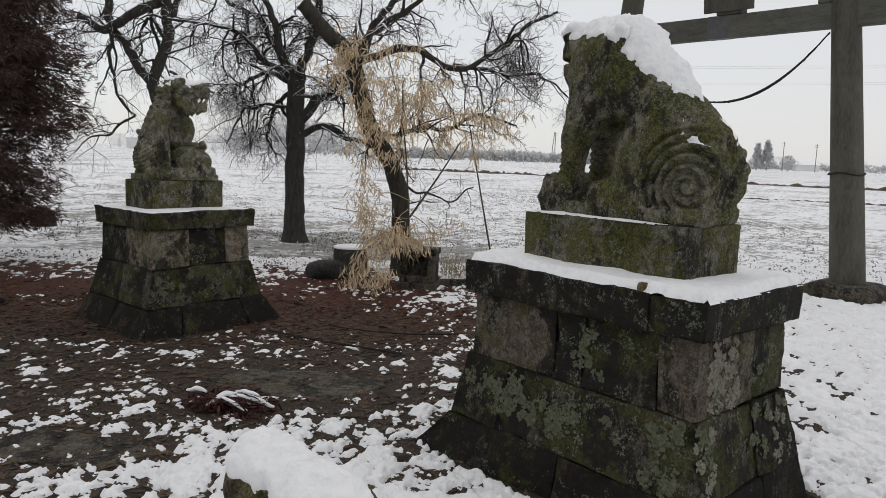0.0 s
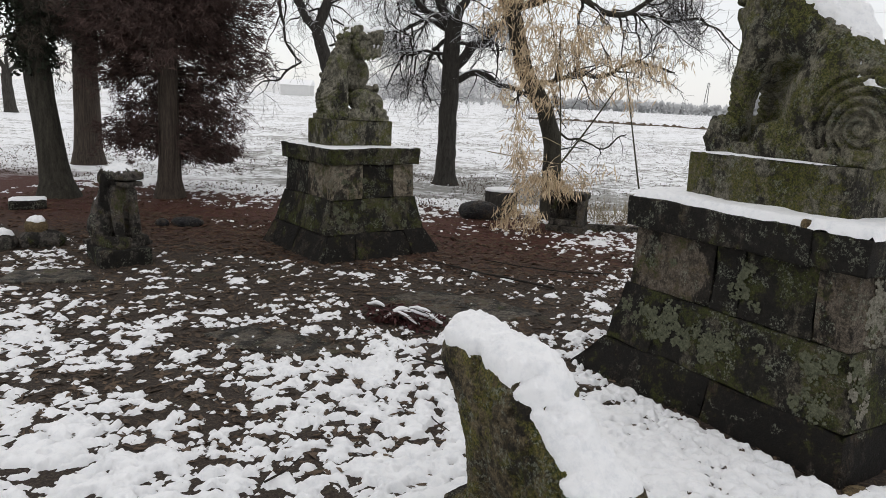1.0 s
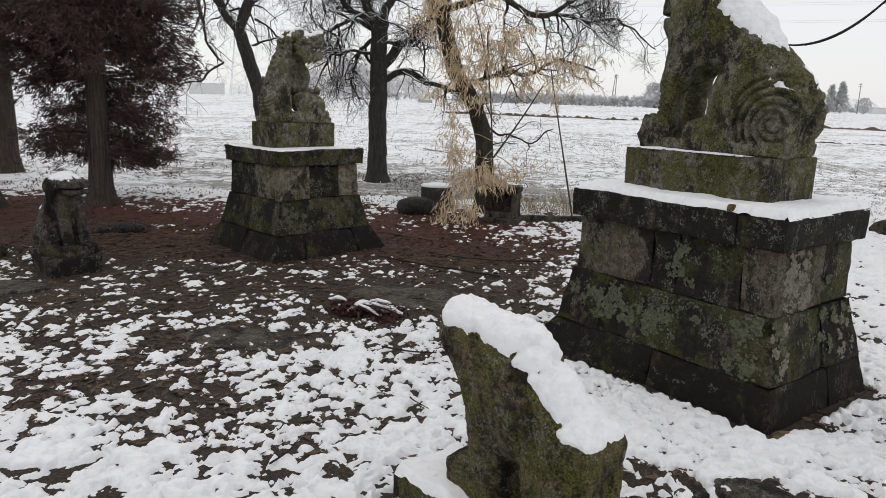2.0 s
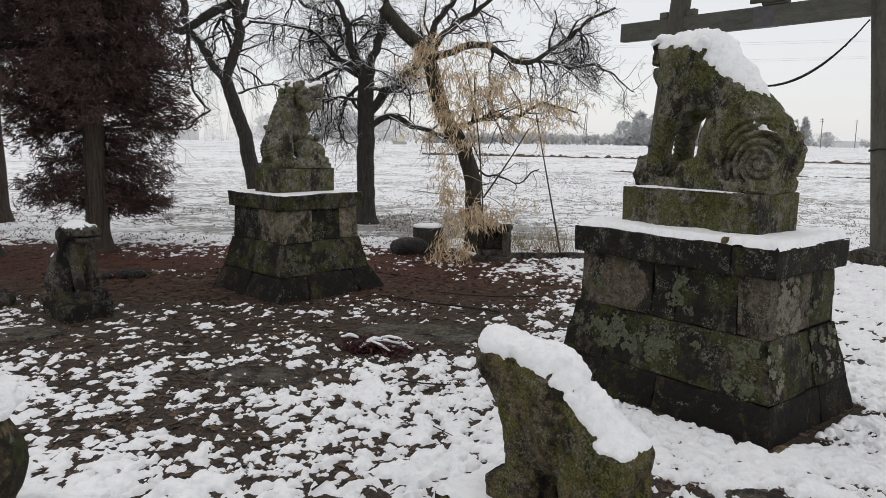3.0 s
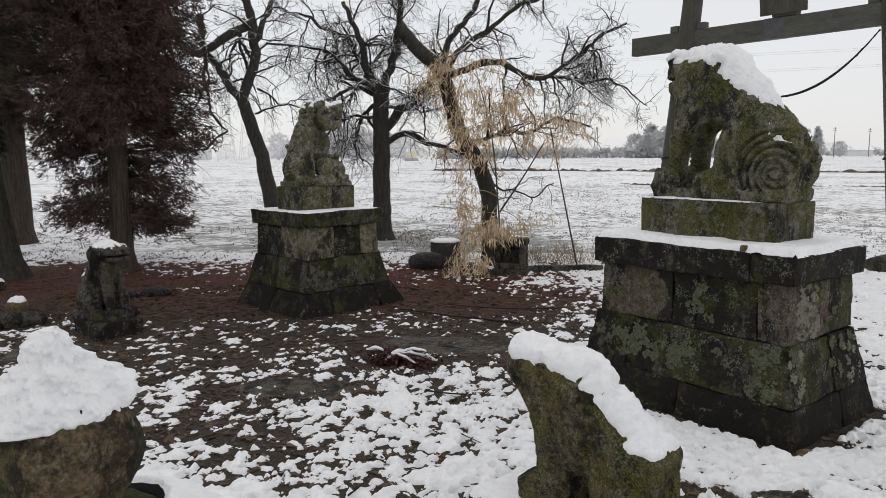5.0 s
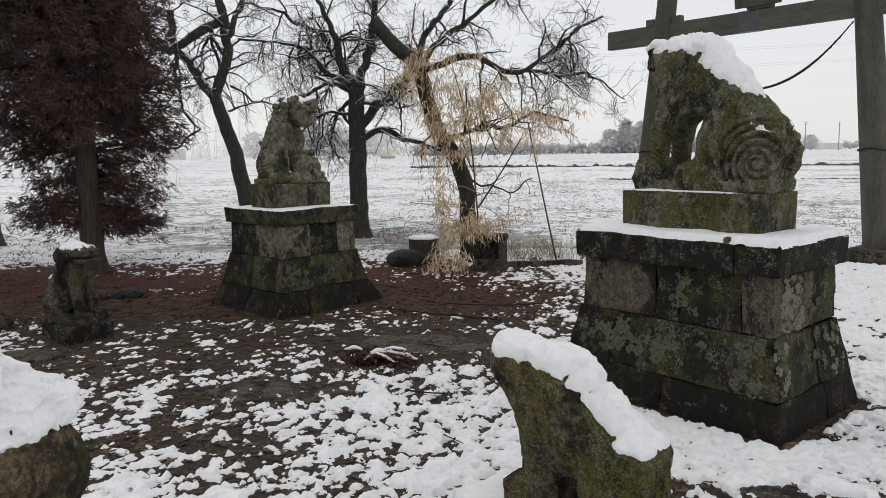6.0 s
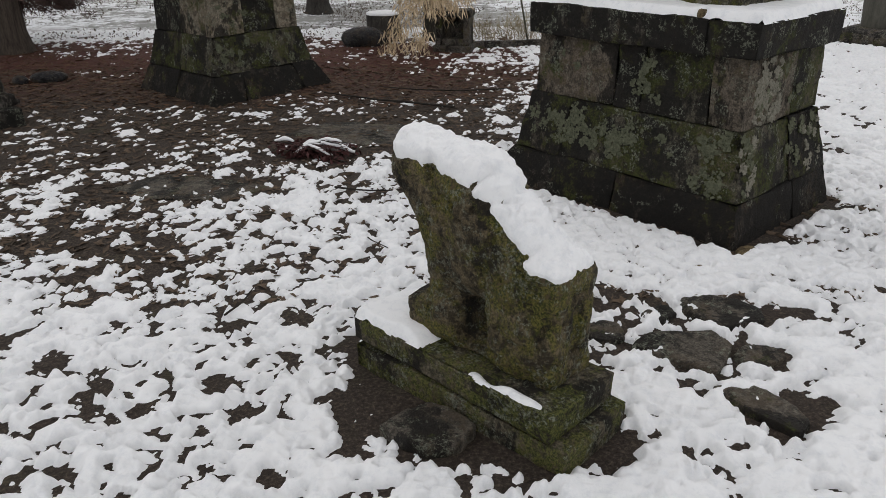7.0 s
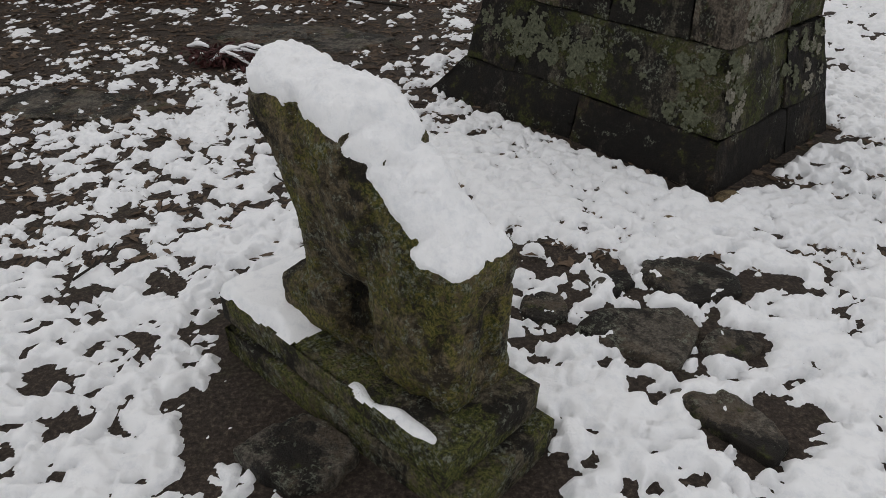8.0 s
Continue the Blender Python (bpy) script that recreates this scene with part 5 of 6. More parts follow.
bare_tree("bare_tree", -5.85, 15.6, (0.954, 0.298), [
    (0.135, 0.10, [(0.2, 0.42), (0.12, 0.85), (0.05, 1.25), (-0.03, 1.63), (-0.18, 2.15), (-0.31, 2.52)], 0),
    (0.075, 0.06, [(-0.31, 2.52), (-0.59, 2.93), (-0.83, 3.33), (-0.95, 3.9)], 0.6),
    (0.085, 0.055, [(-0.05, 3.81), (-0.42, 3.62), (-0.79, 3.40), (-1.0, 3.30), (-1.3, 3.42)], 0.8),
    (0.085, 0.06, [(-0.31, 2.52), (-0.11, 3.03), (-0.07, 3.45), (-0.14, 3.94), (-0.26, 4.6)], 0.8),
    (0.055, 0.04, [(-0.1, 3.4), (0.13, 3.86), (0.40, 4.6)], 0.8),
    (0.028, 0.016, [(-0.86, 3.24), (-0.87, 3.03), (-0.83, 2.5), (-0.75, 2.19), (-0.55, 2.02)], 0.25),
    (0.022, 0.008, [(-0.56, 2.02), (-0.85, 1.77), (-1.15, 1.69), (-1.35, 1.5)], 0.6),
    (0.022, 0.008, [(-0.05, 2.71), (0.36, 2.5), (0.78, 2.41), (1.1, 2.3)], 0.5),
    (0.02, 0.008, [(-0.1, 2.3), (0.3, 2.45), (0.8, 2.62)], 0.5),
    (0.03, 0.01, [(-0.1, 3.2), (-0.35, 3.5), (-0.5, 3.1), (-0.55, 2.7)], 0.7)],
    "dark forked bare tree with snow lying on its limbs", 21, 16, 0.95, 3, -0.12, scale=1.38)

bare_tree("bare_tree", -2.59, 12.44, (0.989, 0.145), [
    (0.175, 0.14, [(0.0, -0.03), (0.0, 0.5), (0.0, 1.2), (-0.01, 2.25), (0.04, 2.87)], 0),
    (0.09, 0.04, [(0.04, 2.85), (-0.23, 3.18), (-0.32, 3.68), (-0.72, 4.4)], 1),
    (0.06, 0.02, [(-0.04, 2.75), (-0.54, 3.13), (-0.84, 3.43), (-1.35, 3.58), (-2.0, 3.67)], 1.2),
    (0.05, 0.018, [(-0.1, 2.72), (-0.55, 2.86), (-0.85, 2.72), (-1.15, 2.48)], 1),
    (0.09, 0.05, [(0.04, 2.85), (0.3, 3.59), (0.42, 4.5)], 1),
    (0.10, 0.05, [(0.08, 2.1), (0.36, 2.35), (0.66, 2.62), (1.03, 3.08), (1.35, 3.7), (1.77, 4.4)], 1),
    (0.07, 0.03, [(0.1, 1.85), (0.49, 1.98), (0.92, 1.83), (1.34, 1.73), (1.7, 1.6)], 0.8),
    (0.04, 0.012, [(-0.08, 2.56), (-0.35, 2.25), (-0.46, 1.73), (-0.36, 1.42)], 1),
    (0.04, 0.014, [(0.1, 2.5), (0.5, 2.45), (0.9, 2.65), (1.3, 2.6)], 1),
    (0.05, 0.02, [(0.0, 2.9), (-0.5, 3.6), (-1.2, 4.1), (-1.8, 4.3)], 1),
    (0.035, 0.012, [(-0.05, 2.3), (-0.5, 2.35), (-0.95, 2.05), (-1.1, 1.6)], 1.1)],
    "large spreading bare tree with frosted drooping twigs", 22, 18, 1.1, 3, -0.06, BARK_DARK)

bare_tree("bare_tree", -0.45, 9.4, (1.0, -0.014), [
    (0.115, 0.10, [(-0.06, -0.03), (-0.10, 0.5), (-0.14, 1.04), (-0.29, 1.45), (-0.56, 1.94), (-0.69, 2.42), (-0.85, 2.82), (-1.14, 3.1), (-1.42, 3.41)], 0.3),
    (0.055, 0.016, [(-0.75, 2.72), (-0.09, 2.89), (0.55, 2.72), (1.03, 2.87), (1.41, 3.17), (1.75, 3.36)], 1.3),
    (0.03, 0.009, [(0.50, 2.72), (1.11, 2.64), (1.66, 2.63), (2.14, 2.31)], 1.4),
    (0.04, 0.012, [(-0.45, 1.76), (-0.08, 1.85), (0.48, 1.93), (0.96, 2.09), (1.35, 2.04)], 1),
    (0.05, 0.02, [(-0.8, 2.75), (-0.4, 3.2), (0.2, 3.6), (0.9, 3.9)], 1.1),
    (0.02, 0.008, [(-0.2, 1.25), (0.1, 1.12), (0.45, 1.02), (0.8, 1.25)], 0.4)],
    "leaning bare tree with long snowy side branches", 23, 17, 0.8, 3, -0.02, BARK_GREY, 0.35)

bare_tree("bare_tree", -25.0, 27.6, (0.748, 0.664), [
    (0.26, 0.2, [(-0.05, -0.05), (-0.1, 0.8), (-0.15, 1.69)], 0), (0.13, 0.05, [(-0.15, 1.6), (-0.4, 2.3), (-0.9, 2.8)], 1.2), (0.12, 0.05, [(-0.15, 1.6), (0.3, 2.2), (0.56, 3.0)], 1.2), (0.1, 0.04, [(-0.15, 1.6), (-0.1, 2.5), (0.0, 3.4)], 1.2)],
    "small bare orchard tree standing in a snowy field", 24, 9, 1.2, 2, 0.02)


# ---- evergreens ----
def blades(rng, P, D, length, width, per, wild):
    """Narrow pointed leaves round the places P, along the ways D."""
    n = len(P) * per
    p = np.repeat(P, per, 0) + rng.normal(0, 0.03, (n, 3))
    d = np.repeat(D, per, 0) + rng.normal(0, wild, (n, 3))
    d /= np.linalg.norm(d, axis=1, keepdims=True)
    s = np.cross(d, rng.normal(0, 1, (n, 3)))
    s /= np.linalg.norm(s, axis=1, keepdims=True)
    L, w = length * rng.uniform(0.5, 1.2, (n, 1)), width * rng.uniform(0.6, 1.2, (n, 1))
    V = np.stack([p, p + d * L * 0.45 + s * w, p + d * L, p + d * L * 0.45 - s * w], 1).reshape(-1, 3)
    return V, np.arange(4 * n).reshape(-1, 4)


def cedar(x, y, trunk_r, height, crown, label, seed, mat, boughs, sprays, spread=1.25, lean=0.0, bare=2.5):
    rng = np.random.default_rng(seed)
    th = thing("cedar_tree", pose(x, y, 0), label, "tree")
    t = Tubes()
    z = np.linspace(-0.05, height, 24)
    t.add(np.stack([lean * z + 0.02 * np.sin(z), 0 * z, z], -1), trunk_r * (1 - 0.09 * z) + 0.06 * np.exp(-z * 6), 22)
    part("trunk", t.mesh("trunk", BARK_CEDAR, 0.02), th, "straight trunk with peeling reddish grey bark")
    br = Tubes()
    V, F, n = [], [], 0
    for k in range(boughs):
        z0 = crown[0] + (crown[1] - crown[0]) * rng.uniform(0, 1) ** 0.85
        a = rng.uniform(0, 2 * np.pi)
        if z0 < bare and 0.47 * math.cos(a) - 0.88 * math.sin(a) > 0.1:
            continue
        L = spread * rng.uniform(0.65, 1.12) * (1 - 0.35 * (z0 - crown[0]) / (crown[1] - crown[0])) * (0.5 + 0.5 * min(1, (z0 - crown[0]) / 1.7))
        line = sway(rng, (lean * z0, 0, z0), (math.cos(a), math.sin(a), 0.25), L, 7, 0.10, -0.10)
        br.add(line, np.linspace(0.022, 0.005, len(line)), 4)
        P = spline(line, sprays)[int(sprays * 0.25):]
        P = np.repeat(P, 3, 0) + rng.normal(0, 0.11, (3 * len(P), 3)) * np.array([1, 1, 0.75])
        D = (line[-1] - line[0]) / np.linalg.norm(line[-1] - line[0]) * 0.8 + np.array([0, 0, -0.25])
        v, f = blades(rng, P, np.repeat(D[None], len(P), 0), 0.10, 0.0070, 17, 0.62)
        V.append(v)
        F.append(f + n)
        n += len(v)
    tagged(part("boughs", br.mesh("boughs", BARK_CEDAR), th), kind="stuff")
    part("crown", array_mesh("crown", np.concatenate(V), np.concatenate(F), mat, False), th, "dense drooping brown needle sprays")
    return th


cedar(-5.75, 8.65, 0.15, 7.0, (0.5, 6.5), "tall cedar with browned drooping foliage and a bare lower trunk", 31, NEEDLES, 480, 15, 1.5, 0.0, 2.0)
cedar(-9.3, 11.7, 0.25, 7.5, (2.3, 7.0), "tall dark evergreen tree with grey lower trunk", 32, NEEDLES_DARK, 220, 12, 1.5, 0.0, 0.0)


def ivy_tree(x, y):
    rng = np.random.default_rng(33)
    th = thing("ivy_covered_tree", pose(x, y, 0), "leaning tree trunk wrapped in dark ivy", "tree")
    z = np.linspace(-0.05, 6.5, 26)
    line = np.stack([0.06 + 0.16 * np.sin(z * 0.75 + 2.6) - 0.02, 0.1 * np.cos(z * 0.6), z], -1)
    t = Tubes()
    t.add(line, 0.17 - 0.006 * z + 0.13 * np.exp(-(z + 0.05) * 4.5), 22)
    part("trunk", t.mesh("trunk", BARK_GREY, 0.03), th, "flared grey-brown trunk")
    k = rng.uniform(0.22, 1, 2600) ** 0.9 * 25
    i = np.minimum(k.astype(int), 24)
    c = line[i] + (line[i + 1] - line[i]) * (k - i)[:, None]
    a = rng.uniform(0, 2 * np.pi, len(c))
    out = np.stack([np.cos(a), np.sin(a), 0 * a], -1)
    P = c + out * (0.17 + 0.07 * rng.random(len(c)))[:, None]
    V, F = blades(rng, P, out * 0.4 + np.array([0, 0, -0.6]), 0.075, 0.03, 2, 0.5)
    part("ivy", array_mesh("ivy", V, F, IVY, False), th, "dark glossy ivy leaves")
    br, VV, FF, n = Tubes(), [], [], 0
    for _ in range(90):
        z0, a = rng.uniform(2.1, 6.2), rng.uniform(0, 2 * np.pi)
        p = line[np.argmin(abs(line[:, 2] - z0))]
        q = sway(rng, p, (math.cos(a), math.sin(a), 0.2), rng.uniform(0.6, 1.3), 7, 0.1, -0.13)
        br.add(q, np.linspace(0.02, 0.004, len(q)), 4)
        Q = np.repeat(spline(q, 9)[2:], 3, 0) + rng.normal(0, 0.1, (21, 3))
        v, f = blades(rng, Q, np.repeat((q[-1] - q[0])[None], len(Q), 0) + np.array([0, 0, -0.3]), 0.09, 0.006, 18, 0.6)
        VV.append(v)
        FF.append(f + n)
        n += len(v)
    tagged(part("boughs", br.mesh("boughs", BARK_CEDAR), th), kind="stuff")
    part("crown", array_mesh("crown", np.concatenate(VV), np.concatenate(FF), NEEDLES_DARK, False), th, "dark drooping sprays")


ivy_tree(-7.1, 7.9)


# ---- dead bamboo hung with dry leaves ----
def dry_bamboo():
    rng = np.random.default_rng(41)
    th = thing("dry_bamboo", pose(-0.45, 9.2, 0), "dead bamboo with pale tan drooping leaves propped on a tree", "bamboo")
    for k, pts in enumerate(([(0.05, -0.35, 0), (0.0, -0.25, 0.9), (-0.1, -0.1, 1.9), (-0.35, 0.1, 2.9)], [(1.13, -0.1, 0), (0.92, -0.1, 1.0), (0.72, -0.1, 1.97)], [(0.02, -0.3, 0.8), (0.35, -0.3, 1.3), (0.62, -0.3, 1.75)])):
        t = Tubes()
        line = spline(pts, 20)
        t.add(line, np.linspace(0.014, 0.007, 20), 7)
        part("stem", t.mesh("stem", BAMBOO), th)
    st = Tubes()
    P, D = [], []
    # branchlets in five clumps: centre, reach and number
    for c, r, n in (((-0.20, -0.15, 2.45), (0.58, 0.25, 0.38), 46), ((0.42, -0.1, 2.25), (0.55, 0.2, 0.36), 36), ((-0.30, -0.2, 1.75), (0.36, 0.2, 0.36), 17), ((0.95, -0.1, 2.05), (0.4, 0.15, 0.2), 16),
                    ((-0.42, -0.9, 0.95), (0.22, 0.22, 0.45), 22), ((-0.05, -0.85, 0.62), (0.45, 0.25, 0.24), 44), ((-0.32, -1.15, 0.30), (0.22, 0.2, 0.22), 24), ((-0.70, -0.15, 2.70), (0.36, 0.2, 0.34), 40), ((-0.25, -0.2, 2.05), (0.42, 0.2, 0.34), 34), ((0.55, -0.15, 1.75), (0.5, 0.15, 0.2), 14), ((-0.62, -0.4, 1.5), (0.15, 0.2, 0.5), 10)):
        for _ in range(n):
            p = np.array(c) + rng.normal(0, 0.55, 3) * np.array(r)
            p[2] = max(p[2], 0.16)
            line = sway(rng, p, rng.normal(0, 1, 3) * np.array([1, 0.5, 0.25]), rng.uniform(0.14, 0.34), 5, 0.2, -0.12)
            st.add(line, np.linspace(0.0035, 0.0015, len(line)), 3)
            P.append(spline(line, 8))
            D.append(np.repeat((rng.normal(0, 0.26, 3) + np.array([0, 0, -0.85]))[None], 8, 0))
    for line in ((( -0.3, 0.0, 2.8), (0.3, -0.1, 2.6), (0.9, -0.1, 2.2)), ((-0.3, -0.1, 2.3), (0.2, -0.15, 2.1), (0.7, -0.15, 1.95)), ((0.05, -0.3, 1.0), (-0.3, -0.8, 1.1), (-0.5, -1.1, 0.5)), ((0.0, -0.3, 0.9), (-0.1, -0.9, 0.8), (-0.3, -1.3, 0.25)), ((0.02, -0.3, 0.85), (0.25, -0.8, 0.75), (0.4, -1.0, 0.5)), ((-0.9, -0.5, 0.9), (-0.4, -0.6, 0.85), (0.1, -0.6, 0.8))):
        q = spline(line, 14)
        st.add(q, np.linspace(0.006, 0.003, 14), 4)
    tagged(part("branchlets", st.mesh("branchlets", STRAW), th), kind="stuff")
    V, F = blades(rng, np.concatenate(P), np.concatenate(D), 0.14, 0.0082, 2, 0.32)
    V[:, 2] = np.maximum(V[:, 2], 0.02)
    part("leaves", array_mesh("leaves", V, F, DRY_LEAF, False), th, "pale tan withered bamboo leaves")


dry_bamboo()


def tufts(name, box, n, length, width, label, mat, seed, lean=0.35, thin=1.0):
    """Blades scattered over a stretch of ground, sparser with distance when thin is above one."""
    rng = np.random.default_rng(seed)
    x, y = rng.uniform(box[0], box[1], n), box[2] + (box[3] - box[2]) * rng.random(n) ** thin
    keep = noise2(x * 0.9, y * 0.9, seed) * 0.6 + noise2(x * 3.1, y * 3.1, seed) * 0.4 > 0.42
    x, y = x[keep], y[keep]
    n = len(x)
    P = np.stack([x, y, ground_z(x, y) - 0.005], -1)
    V, F = blades(rng, P, np.repeat(np.array([[0, 0, 1.0]]), n, 0), length, width, 3, lean)
    tagged(part(name, array_mesh(name, V, F, mat, False)), label, "grass", kind="stuff")


tufts("dry_grass", (0.0, 1.9, 8.8, 10.4), 420, 0.30, 0.004, "sparse dry straw-coloured grass beside the bamboo", STRAW, 51, 0.45)
tufts("dry_grass", (-4.2, -0.8, 10.2, 13.8), 2600, 0.06, 0.004, "short withered grass under a bare tree", LITTER_DARK, 52, 0.8)
tufts("dry_grass", (-14, 9, 9.6, 32), 22000, 0.04, 0.010, "short stubble poking through a snowy field", LITTER_DARK, 53, 1.4, 1.8)


# ---- loose stones and small things ----
def boulder(name, x, y, z, half, yaw, mat, label, category="stone", seed=1, snow=0.0, tilt=0):
    me = fuse(name, [ball(0, 0, 0, *half), ball(half[0] * 0.25, half[1] * 0.1, -half[2] * 0.15, half[0] * 0.8, half[1] * 0.9, half[2] * 0.85)], [((0, 0, -half[2] * 0.4), (half[0] * 0.75, half[1] * 0.75, half[2] * 0.45))], max(half) / 14, mat, max(half) * 0.07, seed)
    ob = part(name, me)
    ob.matrix_world = pose(x, y, z, tilt, 0, yaw)
    tagged(ob, label, category)
    if snow:
        snow_cap(me, ob.matrix_world, lambda P, N: 2.0 * (N[:, 2] - 0.62), snow, "snow on a loose stone", seed=seed)
    return ob


boulder("rock", -1.45, 8.95, 0.09, (0.27, 0.2, 0.14), 10, BLACK_ROCK, "rounded wet black stone lying on the ground", seed=61)
boulder("rock", -4.44, 6.85, 0.035, (0.17, 0.1, 0.06), 25, BLACK_ROCK, "flat dark stone lying on leaf litter", seed=62)
boulder("rock", -4.66, 6.72, 0.03, (0.07, 0.06, 0.05), 0, BLACK_ROCK, "small dark stone beside a flat one", seed=63)
boulder("rock", -5.28, 5.12, 0.07, (0.13, 0.11, 0.10), 30, ROCK, "dark stone heaped with others, snow on top", seed=64, snow=0.02)
boulder("rock", -5.05, 5.36, 0.06, (0.20, 0.14, 0.09), 40, ROCK, "low dark stone under a round tan one", seed=65)
boulder("rock", -5.08, 5.34, 0.19, (0.095, 0.085, 0.075), 10, ROCK_TAN, "round tan stone balanced on darker stones, snow on top", seed=66, snow=0.022)
boulder("rock", -5.40, 5.25, 0.08, (0.1, 0.1, 0.1), 0, ROCK, "dark stone in a small heap", seed=67)
boulder("pebble", 0.845, 2.985, 1.058, (0.026, 0.022, 0.030), 0, ROCK_TAN, "small brown pebble on a pedestal's snowy ledge", seed=68, snow=0.008)
boulder("rock", 1.08, 2.60, 0.012, (0.06, 0.045, 0.022), 30, ROCK_TAN, "small flat tan stone in the snow", seed=69)
boulder("rock", 0.80, 2.42, 0.012, (0.03, 0.02, 0.018), 0, ROCK_TAN, "little ochre stone in the snow", seed=70)


def cut_box(name, x, y, yaw, half, mat, label, category, seed, top=0.0):
    me = stone_block(name, half, mat, None, 8, 0.018, 0.006, seed, 0.015)
    ob = part(name, me)
    ob.matrix_world = pose(x, y, half[2] - 0.02, 0, 0, yaw)
    tagged(ob, label, category)
    if top:
        ledge_snow(pose(x, y, 0, 0, 0, yaw), half[0], half[1], 2 * half[2] - 0.02, top, "snow on a low block", cell=0.02, seed=seed)
    return ob


def niche_stone(x, y):
    th = thing("stone_shrine_box", pose(x, y, 0, 0, 0, -12), "small grey stone box shrine with a hollow front", "stone box")
    for nm, u0, u1, v0, v1, z0, z1 in (("foot", -0.24, 0.24, -0.17, 0.17, -0.02, 0.07), ("side", -0.21, -0.13, -0.14, 0.14, 0.07, 0.40), ("side", 0.13, 0.21, -0.14, 0.14, 0.07, 0.40), ("back", -0.13, 0.13, 0.04, 0.14, 0.07, 0.40), ("sill", -0.13, 0.13, -0.14, 0.04, 0.07, 0.15), ("lintel", -0.23, 0.23, -0.16, 0.16, 0.40, 0.48)):
        part(nm, stone_block(nm, ((u1 - u0) / 2, (v1 - v0) / 2, (z1 - z0) / 2), ROCK, None, 5, 0.012, 0.004, 80 + int(10 * z0)), th).matrix_local = pose((u0 + u1) / 2, (v0 + v1) / 2, (z0 + z1) / 2)


niche_stone(-0.28, 8.55)
cut_box("kerb_stone", 0.45, 8.75, 8, (0.55, 0.05, 0.05), ROCK, "low mossy edging stone on bare earth", "kerb", 84)
cut_box("stone_block", -6.64, 7.05, 40, (0.20, 0.14, 0.065), STONE_SLAB, "low dark flat block with a layer of snow", "stone", 85, 0.02)


def stump(x, y, r, h, label, seed):
    th = thing("tree_stump", pose(x, y, 0), label, "stump")
    part("bark", lathe("bark", [(r * 1.25, -0.03), (r * 1.08, h * 0.3), (r, h * 0.9), (r * 0.98, h)], BARK_DARK, 30, 0.02, seed), th)
    part("cut_face", lathe("cut_face", [(r * 0.98, h), (r * 0.5, h + 0.004), (0.004, h + 0.002)], WOOD_CUT, 30, 0.004, seed), th)
    me = lathe("snow_cap", [(r * 1.0, h - 0.004), (r * 1.02, h + 0.012), (r * 0.9, h + 0.028), (r * 0.4, h + 0.034), (0.003, h + 0.035)], SNOW, 40, 0.012, seed)
    ob = part("snow_cap", me)
    ob.matrix_world = pose(x, y, 0)
    tagged(ob, "snow on a cut tree stump", "snow", kind="stuff")


stump(-1.22, 9.35, 0.21, 0.34, "dark cut tree stump topped with snow", 86)
stump(-7.5, 13.5, 0.16, 0.30, "far dark stump standing in the snow", 87)


def flagstone(x, y, pts_r, z, label, seed, mat=FLAG, thick=0.05):
    """An irregular flat paving stone, its rim rounded over."""
    rng = np.random.default_rng(seed)
    n = 36
    a = np.linspace(0, 2 * np.pi, n, endpoint=False)
    k = len(pts_r)
    pa = np.linspace(0, 2 * np.pi, k, endpoint=False)
    turn, ends = np.append(pa, 2 * np.pi), np.append(pts_r, pts_r[0])
    cx, cy = np.interp(a, turn, ends * np.cos(turn)), np.interp(a, turn, ends * np.sin(turn))
    chip = 1 + 0.025 * rng.normal(0, 1, n)
    cx, cy = cx * chip, cy * chip
    rings = [(1.0, z - thick), (1.0, z - 0.012), (0.985, z - 0.003), (0.95, z), (0.7, z + 0.002), (0.4, z), (0.15, z + 0.001)]
    V = np.concatenate([np.stack([f * cx, f * cy, np.full(n, zz)], -1) for f, zz in rings])
    V[:, 2] += (noise3(V, 9, seed) - 0.5) * 0.005 + (noise3(V, 30, seed) - 0.5) * 0.003
    i = np.arange(len(rings) * n).reshape(len(rings), n)
    F = np.stack([i[:-1], np.roll(i[:-1], -1, 1), np.roll(i[1:], -1, 1), i[1:]], -1).reshape(-1, 4)
    last = i[-1]
    me = array_mesh("flagstone", V, F, mat, False)
    bm = bmesh.new()
    bm.from_mesh(me)
    bm.verts.ensure_lookup_table()
    bm.faces.new([bm.verts[k] for k in last])
    bm.to_mesh(me)
    bm.free()
    ob = part("flagstone", me)
    ob.matrix_world = pose(x, y, 0)
    return tagged(ob, label, "flagstone", "broken paving stones")


flagstone(0.77, 2.03, [0.16, 0.12, 0.11, 0.13, 0.18, 0.18, 0.14, 0.16, 0.12, 0.16], 0.026, "long grey flagstone showing through the snow", 92)
flagstone(0.54, 1.76, [0.17, 0.17, 0.10, 0.10, 0.15, 0.20, 0.14, 0.13, 0.18, 0.15], 0.028, "cracked grey flagstone half covered by snow", 91)
flagstone(0.78, 1.69, [0.10, 0.09, 0.07, 0.07, 0.07, 0.09, 0.09, 0.09, 0.06, 0.07], 0.024, "broken piece of flagstone beside a larger one", 99)
flagstone(0.69, 1.38, [0.09, 0.08, 0.10, 0.17, 0.18, 0.08, 0.06, 0.07, 0.14, 0.13], 0.028, "dark flagstone with a broken edge in the snow", 93)
flagstone(0.25, 1.87, [0.08, 0.09, 0.08, 0.09, 0.07, 0.07, 0.07, 0.08, 0.08, 0.09], 0.024, "small flagstone beside the worn lion's base", 94)
